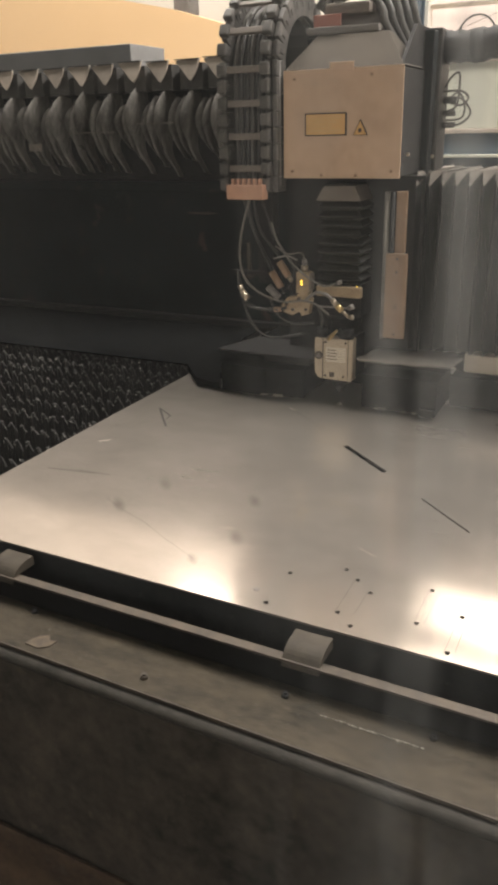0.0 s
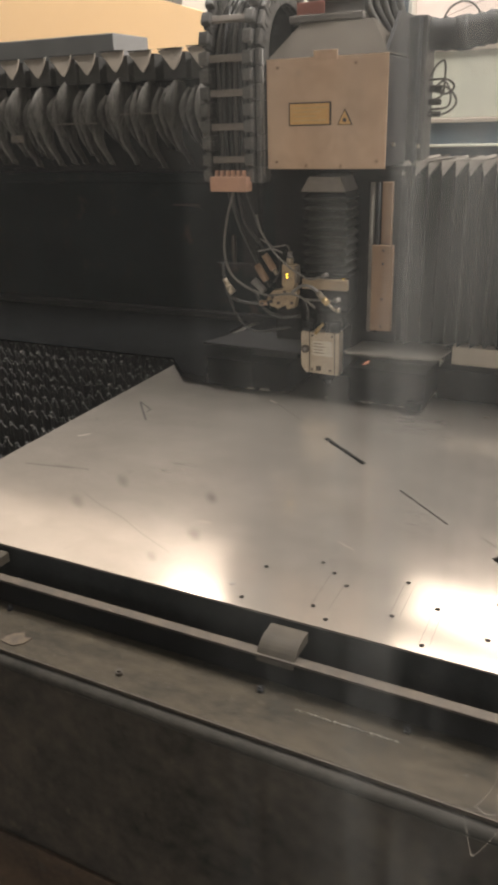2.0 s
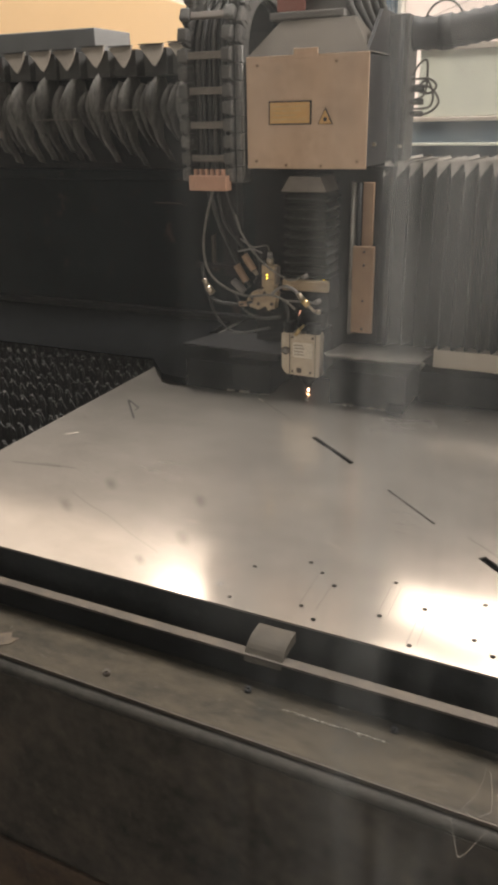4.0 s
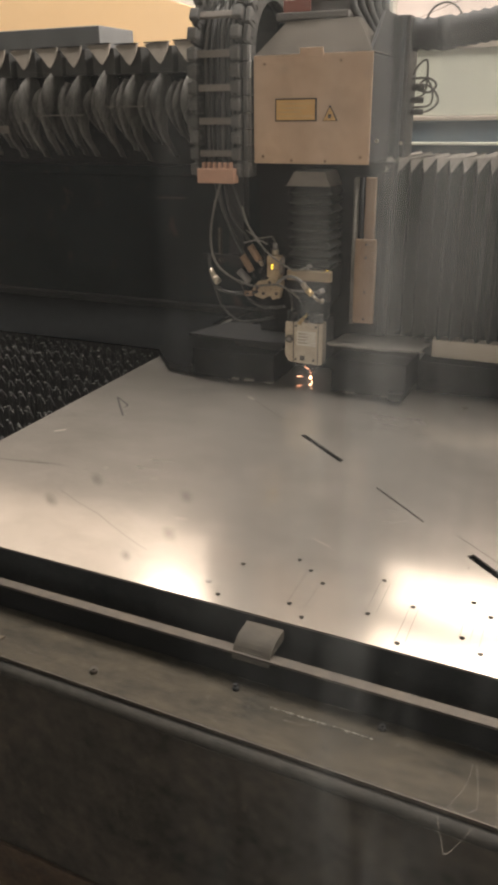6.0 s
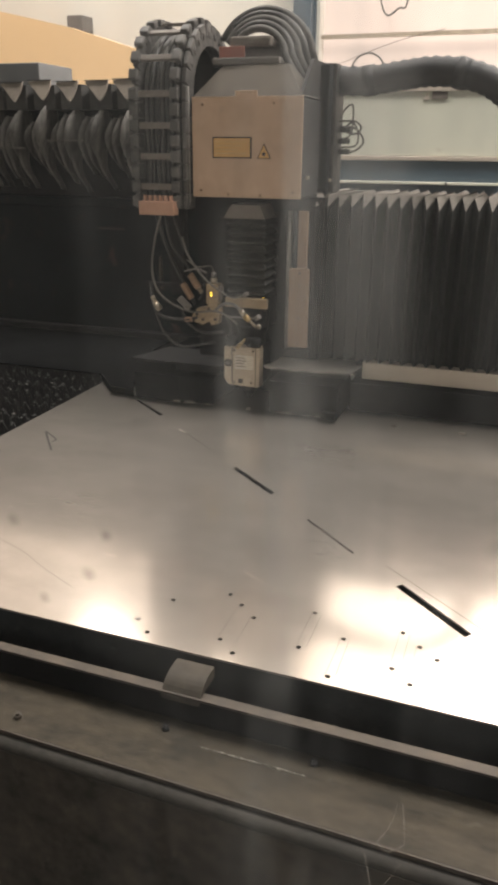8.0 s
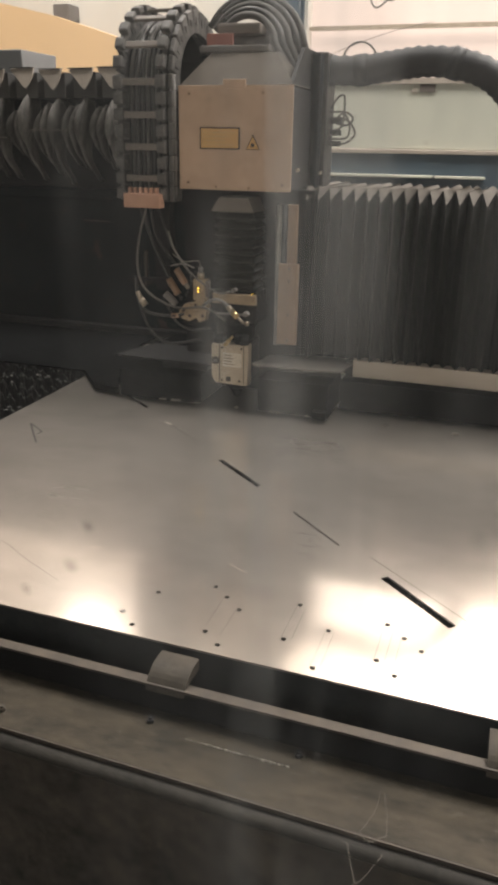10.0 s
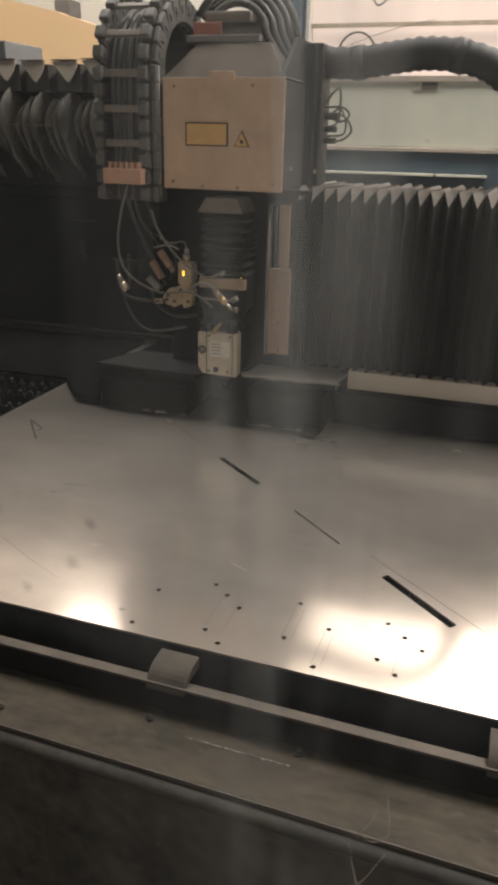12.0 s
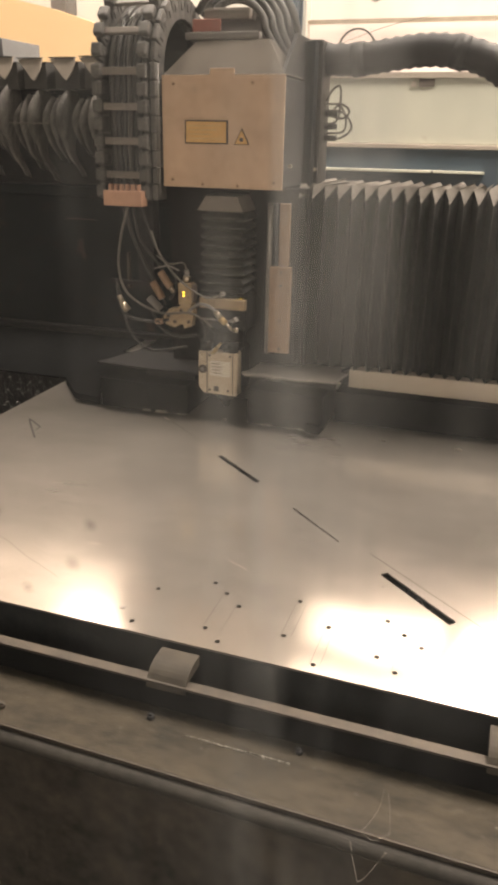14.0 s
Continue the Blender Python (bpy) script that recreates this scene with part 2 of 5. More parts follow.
RAIL = material("bare_rail_steel", (0.24, 0.22, 0.19), (0.12, 0.11, 0.097), metal=0.35, rough=(0.5, 0.7), scale=22)
SLAT = material("scorched_slat", (0.030, 0.029, 0.029), (0.012, 0.012, 0.0125), metal=0.2, rough=(0.5, 0.7), scale=60)
DROSS = material("grey_dross", (0.50, 0.48, 0.45), (0.06, 0.06, 0.06), metal=0.5, rough=(0.35, 0.55), scale=45, fine=160)
CRUST = material("burnt_crust", (0.105, 0.104, 0.103), (0.022, 0.022, 0.023), metal=0.1, rough=(0.5, 0.75), scale=38, fine=150)
# Near-black: puts the shade under trays and flange into the colour
VOID = material("shade_and_scuff_black", (0.007, 0.0075, 0.008), (0.004, 0.0042, 0.0045), rough=(0.8, 0.95), scale=15, spec=0.0)
RUB = material("rubbed_brown_rail", (0.07, 0.054, 0.039), (0.02, 0.016, 0.012), metal=0.2, rough=(0.45, 0.65), scale=30, fine=140, wear=((0.06, 0.05, 0.04), 0.40))
EDGE = material("brown_rail_edge", (0.046, 0.034, 0.023), (0.022, 0.017, 0.013), metal=0.1, rough=(0.5, 0.7), scale=18, fine=90, wear=((0.05, 0.045, 0.04), 0.36))
CASE = material("grey_top_case", (0.20, 0.205, 0.21), (0.13, 0.134, 0.138), rough=(0.6, 0.8), scale=8)
DARKCLOTH = material("black_cloth", (0.022, 0.0215, 0.021), (0.012, 0.012, 0.012), rough=(0.6, 0.8), scale=20)
WHITE = material("white_enamel", (0.66, 0.66, 0.56), (0.55, 0.56, 0.48), rough=(0.3, 0.5), scale=5, wear=((0.47, 0.45, 0.37), 0.40))
BLUE = material("blue_paint", (0.060, 0.090, 0.120), (0.04, 0.064, 0.088), rough=(0.4, 0.6), scale=7)
YELLOW = material("yellow_label", (0.64, 0.37, 0.14), (0.54, 0.31, 0.11), rough=(0.4, 0.6), scale=30)
INK = material("dark_ink", (0.07, 0.055, 0.045), rough=(0.5, 0.6), scale=30)
PAPER = material("cream_sticker", (0.62, 0.55, 0.46), (0.52, 0.46, 0.38), rough=(0.5, 0.6), scale=40)
STOP = material("dull_stop_steel", (0.060, 0.051, 0.040), (0.028, 0.024, 0.019), metal=0.1, rough=(0.55, 0.75), scale=40, wear=((0.12, 0.105, 0.085), 0.36), spec=0.25)
DIRT = material("tan_crust", (0.085, 0.062, 0.041), (0.035, 0.027, 0.019), rough=(0.7, 0.9), scale=60)
MARKER = material("marker_ink", (0.05, 0.044, 0.04), (0.03, 0.027, 0.025), rough=(0.5, 0.7), scale=60)
DIMWALL = material("unseen_wall", (0.30, 0.31, 0.28), (0.24, 0.25, 0.23), rough=(0.7, 0.9), scale=1.5, fine=40)


def sheer(name, color, amount, round_off=False):
    """A thin film that lets most of what lies behind it through; round_off: it fades towards its rim."""
    m = bpy.data.materials.new(name)
    m.use_nodes = True
    nt = m.node_tree
    nt.nodes.remove(nt.nodes["Principled BSDF"])
    clear, film, top = nt.nodes.new("ShaderNodeBsdfTransparent"), nt.nodes.new("ShaderNodeBsdfDiffuse"), nt.nodes.new("ShaderNodeMixShader")
    film.inputs[0].default_value = (*color, 1)
    top.inputs[0].default_value = amount
    if round_off:
        co, mp, grad, mul = nt.nodes.new("ShaderNodeTexCoord"), nt.nodes.new("ShaderNodeMapping"), nt.nodes.new("ShaderNodeTexGradient"), nt.nodes.new("ShaderNodeMath")
        grad.gradient_type, mul.operation = "SPHERICAL", "MULTIPLY"
        mp.inputs["Location"].default_value, mp.inputs["Scale"].default_value = (-1, 0, -1), (2, 0, 2)
        nt.links.new(co.outputs["Generated"], mp.inputs[0]), nt.links.new(mp.outputs[0], grad.inputs[0]), nt.links.new(grad.outputs["Fac"], mul.inputs[0])
        mul.inputs[1].default_value = amount
        nt.links.new(mul.outputs[0], top.inputs[0])
    nt.links.new(clear.outputs[0], top.inputs[1]), nt.links.new(film.outputs[0], top.inputs[2])
    nt.links.new(top.outputs[0], nt.nodes["Material Output"].inputs[0])
    return m


SMUDGE = sheer("soot_smudge", (0.06, 0.042, 0.033), 0.30, True)
WATERMARK = sheer("dried_water_spot", (0.75, 0.72, 0.66), 0.25, True)
SCRATCH = sheer("acrylic_scratch", (0.55, 0.5, 0.45), 0.16)
# Red dulled to carry the haze that hangs before the motor
RED = material("hazed_red_paint", (0.34, 0.12, 0.09), (0.26, 0.10, 0.08), rough=(0.4, 0.6), scale=20)
GREY = material("grey_paint", (0.20, 0.185, 0.175), (0.14, 0.13, 0.122), rough=(0.45, 0.65), scale=10, wear=((0.30, 0.265, 0.24), 0.34))
ORANGE = material("orange_wall_paint", (0.86, 0.59, 0.34), (0.80, 0.54, 0.30), rough=(0.6, 0.8), scale=1.2, fine=30)
PLASTER = material("white_plaster", (0.74, 0.71, 0.65), (0.66, 0.63, 0.57), rough=(0.7, 0.9), scale=1.5, fine=40)
CONCRETE = material("concrete_floor", (0.26, 0.24, 0.215), (0.18, 0.165, 0.15), rough=(0.5, 0.8), scale=1.6, fine=60, wear=((0.12, 0.1, 0.085), 0.36))
CEILING = material("unseen_ceiling", (0.26, 0.26, 0.25), (0.2, 0.2, 0.19), rough=(0.6, 0.8), scale=1.0)
def soft_glow(name, color, low, high):
    """Pane whose painted glow fades from its middle, for soft hot spots on the sheet."""
    m = glow(name, color, high)
    nt = m.node_tree
    co, mp, grad = nt.nodes.new("ShaderNodeTexCoord"), nt.nodes.new("ShaderNodeMapping"), nt.nodes.new("ShaderNodeTexGradient")
    grad.gradient_type = "QUADRATIC_SPHERE"
    mp.inputs["Location"].default_value, mp.inputs["Scale"].default_value = (-1, 0, -1), (2, 0, 2)
    mr = nt.nodes.new("ShaderNodeMapRange")
    mr.interpolation_type = "SMOOTHSTEP"
    mr.inputs[2].default_value, mr.inputs[3].default_value, mr.inputs[4].default_value = 0.5, low, high
    nt.links.new(co.outputs["Generated"], mp.inputs[0]), nt.links.new(mp.outputs[0], grad.inputs[0]), nt.links.new(grad.outputs["Fac"], mr.inputs[0])
    nt.links.new(mr.outputs[0], nt.nodes["Principled BSDF"].inputs["Emission Strength"])
    return m


PANE = glow("daylit_window_pane", (1.0, 0.80, 0.69), WIN_LOW)
# Added glow in place of lit wall, for the sheet's reflection
PANE_MID = glow("lit_wall_glow", (1.0, 0.83, 0.69), WIN_MID)
# Unseen glowing panes added to brighten the reflection on the sheet
PANE_UP = glow("reflection_fill_pane", (1.0, 0.85, 0.72), WIN_UP)
# Unseen glow placed where the sheet's left hot spot reflects
PANE_SPOT = soft_glow("hot_spot_pane", (1.0, 0.87, 0.76), WIN_MID, WIN_HIGH * 0.7)
PANE_HIGH = soft_glow("daylit_high_pane", (1.0, 0.87, 0.76), WIN_UP * 1.6, WIN_HIGH * 1.15)
LED = glow("amber_led", (1.0, 0.62, 0.05), 3.0)
ARC = glow("cutting_glow", (1.0, 0.50, 0.28), 14.0)
ARC_BLUE = glow("blue_arc", (0.22, 0.52, 1.0), 30.0)
SPARK_BLUE = glow("blue_arc_ray", (0.30, 0.58, 1.0), 2.4)
SPARK = glow("hot_spark", (1.0, 0.42, 0.24), 4.0)


# ---- mesh helpers ----
def box(bm, x0, x1, y0, y1, z0, z1, bevel=0.0):
    vs = [bm.verts.new((x, y, z)) for x in (x0, x1) for y in (y0, y1) for z in (z0, z1)]
    fs = [bm.faces.new([vs[i] for i in q]) for q in ((0, 1, 3, 2), (4, 6, 7, 5), (0, 4, 5, 1), (2, 3, 7, 6), (0, 2, 6, 4), (1, 5, 7, 3))]
    if bevel:
        es = list({e for f in fs for e in f.edges})
        bmesh.ops.bevel(bm, geom=es, offset=bevel, segments=2, affect="EDGES", profile=0.6)
    return bm


def boxes(*rows, bevel=0.0):
    bm = bmesh.new()
    for r in rows:
        box(bm, *r, bevel=bevel)
    return bm


def prism(bm, outline, axis, a, b):
    """A closed outline in the two other axes, drawn out along one axis from a to b."""
    def at(p, v):
        q = list(p)
        q.insert("xyz".index(axis), v)
        return q
    lo = [bm.verts.new(at(p, a)) for p in outline]
    hi = [bm.verts.new(at(p, b)) for p in outline]
    bm.faces.new(lo), bm.faces.new(hi[::-1])
    for i in range(len(lo)):
        j = (i + 1) % len(lo)
        bm.faces.new((lo[i], hi[i], hi[j], lo[j]))
    bmesh.ops.recalc_face_normals(bm, faces=bm.faces)
    return bm


def rod(bm, a, b, r, n=12, r2=None):
    a, b = Vector(a), Vector(b)
    turn = (b - a).to_track_quat("Z", "Y").to_matrix()
    rings = []
    for p, q in ((a, r), (b, r if r2 is None else r2)):
        rings.append([bm.verts.new(p + turn @ Vector((q * math.cos(k * 2 * math.pi / n), q * math.sin(k * 2 * math.pi / n), 0))) for k in range(n)])
    for k in range(n):
        f = bm.faces.new((rings[0][k], rings[0][(k + 1) % n], rings[1][(k + 1) % n], rings[1][k]))
        f.smooth = True
    bm.faces.new(rings[0][::-1]), bm.faces.new(rings[1])
    return bm


def spline(points, steps=8):
    pts = [Vector(p) for p in points]
    pts = [pts[0] * 2 - pts[1]] + pts + [pts[-1] * 2 - pts[-2]]
    out = []
    for i in range(1, len(pts) - 2):
        a, b, c, d = pts[i - 1:i + 3]
        for s in range(steps):
            t = s / steps
            out.append(0.5 * (2 * b + (c - a) * t + (2 * a - 5 * b + 4 * c - d) * t * t + (3 * b - a - 3 * c + d) * t ** 3))
    return out + [pts[-2]]


def tube(bm, points, r, n=8, steps=8, rib=0.0):
    """A hose through the points; rib: its corrugation."""
    pts = spline(points, steps)
    up, rings = Vector((0.31, 0.2, 0.93)), []
    for i, p in enumerate(pts):
        d = (pts[min(i + 1, len(pts) - 1)] - pts[max(i - 1, 0)]).normalized()
        u = (up - d * up.dot(d)).normalized()
        v = d.cross(u)
        q = r * (1 + rib * (1 if i % 2 else -1))
        rings.append([bm.verts.new(p + q * (math.cos(k * 2 * math.pi / n) * u + math.sin(k * 2 * math.pi / n) * v)) for k in range(n)])
        up = u
    for a, b in zip(rings, rings[1:]):
        for k in range(n):
            bm.faces.new((a[k], a[(k + 1) % n], b[(k + 1) % n], b[k])).smooth = True
    bm.faces.new(rings[0][::-1]), bm.faces.new(rings[-1])
    return bm


def disc_rod(x, y0, y1, z, r, n=12):
    return rod(bmesh.new(), (x, y0, z), (x, y1, z), r, n)


def mesh_of(name, bm, mat):
    me = bpy.data.meshes.new(name)
    bmesh.ops.recalc_face_normals(bm, faces=bm.faces)
    bm.to_mesh(me)
    bm.free()
    me.materials.append(mat)
    return me


def thing(name, base, label, category, group="", kind=""):
    ob = new(name)
    ob.location = base
    return tagged(ob, label, category, group, kind)


def part(name, bm, mat, parent, label=""):
    """One mesh under a thing or a part, from a bmesh in the coordinates of the hall."""
    root = parent
    while root.parent:
        root = root.parent
    bmesh.ops.translate(bm, verts=bm.verts, vec=-Vector(root.location))
    ob = new(name, mesh_of(name, bm, mat))
    ob.parent = parent
    return tagged(ob, label)


def solid(name, bm, mat, label, category, kind="", group=""):
    return tagged(new(name, mesh_of(name, bm, mat)), label, category, group, kind)


# ---- the hall ----
X0, X1, Y0, Y1, ROOF = -8.0, 8.0, -5.0, 6.0, 6.7


def hall():
    solid("floor", boxes((X0, X1, Y0, Y1, -0.2, 0.0)), CONCRETE, "stained grey concrete workshop floor", "floor", "structure")
    # Unseen walls added to close the hall, dark to limit bounced light
    solid("wall_south", boxes((X0, X1, Y0 - 0.2, Y0, 0, ROOF)), DIMWALL, "unseen grey-green hall wall, kept dark to limit bounced light", "wall", "structure")
    solid("wall_west", boxes((X0 - 0.2, X0, Y0, Y1, 0, ROOF)), DIMWALL, "unseen grey-green hall wall, kept dark to limit bounced light", "wall", "structure")
    solid("wall_east", boxes((X1, X1 + 0.2, Y0, Y1, 0, ROOF)), DIMWALL, "unseen grey-green hall wall, kept dark to limit bounced light", "wall", "structure")
    # rear wall with one wide opening over a low parapet and one high opening
    solid("wall_north", boxes((X0, -6.8, Y1, Y1 + 0.25, 0, ROOF), (-6.8, -1.8, Y1, Y1 + 0.25, 0, 3.0), (-6.8, -1.8, Y1, Y1 + 0.25, 6.0, ROOF),
                              (-1.8, -1.3, Y1, Y1 + 0.25, 0, ROOF), (-1.3, 5.2, Y1, Y1 + 0.25, 0, 1.2), (-1.3, 5.2, Y1, Y1 + 0.25, 6.0, ROOF),
                              (5.2, X1, Y1, Y1 + 0.25, 0, ROOF)), PLASTER, "white plastered rear wall with large windows", "wall", "structure")
    # unseen ceiling with two openings for the added roof lamps
    solid("ceiling", boxes((X0, -3.2, Y0, Y1, ROOF, ROOF + 0.2), (-2.0, 1.8, Y0, Y1, ROOF, ROOF + 0.2), (3.0, X1, Y0, Y1, ROOF, ROOF + 0.2),
                           (-3.2, -2.0, Y0, 2.0, ROOF, ROOF + 0.2), (-3.2, -2.0, 4.4, Y1, ROOF, ROOF + 0.2),
                           (1.8, 3.0, Y0, 2.0, ROOF, ROOF + 0.2), (1.8, 3.0, 4.4, Y1, ROOF, ROOF + 0.2)), CEILING, "unseen hall ceiling, kept dull to limit bounced light", "ceiling", "structure")
    w = thing("window_1", (2.0, 6.1, 1.2), "wide daylit translucent hall window with thin rails", "window", kind="structure")
    part("pane", boxes((-1.3, 5.2, 6.12, 6.14, 1.2, 3.6)), PANE, w)
    part("pane", boxes((-1.3, 5.2, 6.12, 6.14, 3.6, 3.7)), PANE_UP, w)
    part("pane", boxes((-1.3, 5.2, 6.12, 6.14, 5.5, 6.0)), PANE, w)
    part("pane", boxes((-1.05, 2.7, 6.12, 6.14, 3.7, 5.5)), PANE_HIGH, w)
    part("pane", boxes((-1.3, -1.05, 6.12, 6.14, 3.7, 5.5)), PANE_UP, w)
    part("pane", boxes((2.7, 5.2, 6.12, 6.14, 3.7, 5.5)), PANE_UP, w)
    part("window_rail", boxes((-1.3, 5.2, 6.05, 6.08, 2.235, 2.26)), PALE, w)
    part("window_rail", boxes((-1.3, 5.2, 6.05, 6.11, 3.68, 3.73)), PALE, w)
    for x in (2.68,):
        part("window_mullion", boxes((x, x + 0.05, 6.05, 6.11, 2.9, 6.0)), PALE, w)
    w = thing("window_2", (-4.3, 6.1, 3.0), "unseen high window inferred from reflections, partly a stand-in for lit wall", "window", kind="structure")
    part("pane", boxes((-3.95, -2.65, 6.12, 6.14, 4.25, 5.9)), PANE_SPOT, w, "glowing pane placed for the left hot spot on the sheet")
    part("pane", boxes((-3.95, -2.65, 6.12, 6.14, 5.9, 6.0)), PANE_UP, w)
    part("pane", boxes((-3.95, -2.65, 6.12, 6.14, 3.0, 4.25)), PANE_MID, w, "glowing panel standing in for the lit wall")
    part("pane", boxes((-6.8, -3.95, 6.12, 6.14, 3.0, 6.0)), PANE_MID, w, "glowing panel standing in for the lit wall")
    part("pane", boxes((-2.65, -1.8, 6.12, 6.14, 3.0, 4.0)), PANE_MID, w, "glowing panel standing in for the lit wall")
    part("pane", boxes((-2.65, -1.8, 6.12, 6.14, 4.0, 6.0)), PANE_UP, w, "unseen glowing pane added to brighten the sheet")
    for x in (-2.67,):
        part("window_mullion", boxes((x, x + 0.04, 6.06, 6.118, 3.0, 6.0)), PALE, w)
    solid("steel_post", boxes((-1.42, -1.34, 5.86, 5.97, 0, ROOF), (-1.44, -1.32, 5.84, 5.86, 0, ROOF), (-1.44, -1.32, 5.97, 5.99, 0, ROOF)), BLUE, "dark blue steel column by the rear wall", "column", "structure")
    # low orange partition whose top slopes down to the right
    bm = prism(bmesh.new(), [(-7.5, 0.0), (-2.05, 0.0), (-2.05, 2.045), (-2.83, 2.273), (-3.35, 2.385), (-4.2, 2.58), (-7.5, 3.02)], "y", 5.3, 5.42)
    solid("partition", bm, ORANGE, "orange-painted partition with a sloping top", "partition", "structure")
    solid("wall_duct", boxes((-3.15, -3.02, 5.85, 5.999, 2.32, 2.425), bevel=0.008), GREY, "grey duct box on the white rear wall", "duct")
    hook = thing("hanging_cable", (-0.35, 6.03, 2.3), "thin grey cable hanging in loops before the bright window", "cable")
    part("cable", tube(bmesh.new(), [(-1.0, 6.04, 3.29), (-0.9, 6.04, 2.44), (-0.78, 6.04, 2.40), (-0.72, 6.04, 2.5), (-0.7, 6.04, 3.29)], 0.006), GREYHOSE, hook)
    part("cable", tube(bmesh.new(), [(-0.47, 6.04, 2.27), (-0.8, 6.04, 2.2), (-1.25, 6.04, 2.05)], 0.002), GREYHOSE, hook)


hall()


# ---- the window that the machine is watched through ----
def watch_window():
    w = thing("viewing_window", (-0.2, 0.72, 0.0), "dusty smeared acrylic safety window in a dark frame", "window")
    pane = part("pane", boxes((-1.8, 1.4, 0.717, 0.723, 0.55, 2.35)), ACRYLIC, w, "scratched clear acrylic with dust streaks")
    pane.visible_shadow = False
    for r in ((-1.86, -1.8, 0.70, 0.74, 0.0, 2.41), (1.4, 1.46, 0.70, 0.74, 0.0, 2.41)):
        part("upright", boxes(r, bevel=0.004), BLACK, w)
    for r in ((-1.8, 1.4, 0.70, 0.74, 2.35, 2.41), (-1.8, 1.4, 0.70, 0.74, 0.49, 0.55)):
        part("frame_rail", boxes(r, bevel=0.004), BLACK, w)
    for pts in ([(0.160, 1.108), (0.157, 1.087), (0.145, 1.060)],
                [(0.140, 1.053), (0.145, 1.029), (0.150, 1.018), (0.166, 1.052)],
                [(0.163, 1.105), (0.166, 1.085), (0.167, 1.069)],
                [(0.148, 1.065), (0.156, 1.060), (0.166, 1.069)]):
        part("scratch", tube(bmesh.new(), [(x, 0.7155, z) for x, z in pts], 0.0005, 4, 5), SCRATCH, w)
    for x, z, r in ((-0.128, 1.2716, 0.0065), (-0.069, 1.2385, 0.0075), (-0.173, 1.2455, 0.0075), (-0.108, 1.211, 0.006), (-0.053, 1.2717, 0.006), (-0.215, 1.80, 0.012)):
        bm = bmesh.new()
        bmesh.ops.create_circle(bm, cap_ends=True, segments=20, radius=r, matrix=Matrix.Translation((x, 0.7145, z)) @ pose(0, 0, 0, 90, 0, 0))
        part("soot_spot", bm, SMUDGE, w).visible_shadow = False
    bm = bmesh.new()
    bmesh.ops.create_circle(bm, cap_ends=True, segments=20, radius=0.0075, matrix=Matrix.Translation((0.2008, 0.7145, 1.3076)) @ pose(0, 0, 0, 90, 0, 0))
    part("water_spot", bm, WATERMARK, w, "pale dried water spot").visible_shadow = False


watch_window()


# ---- the cutting bed ----
SHEET_Z, LEFT, NEAR, SKEW = 0.883, -0.925, 1.108, -0.018


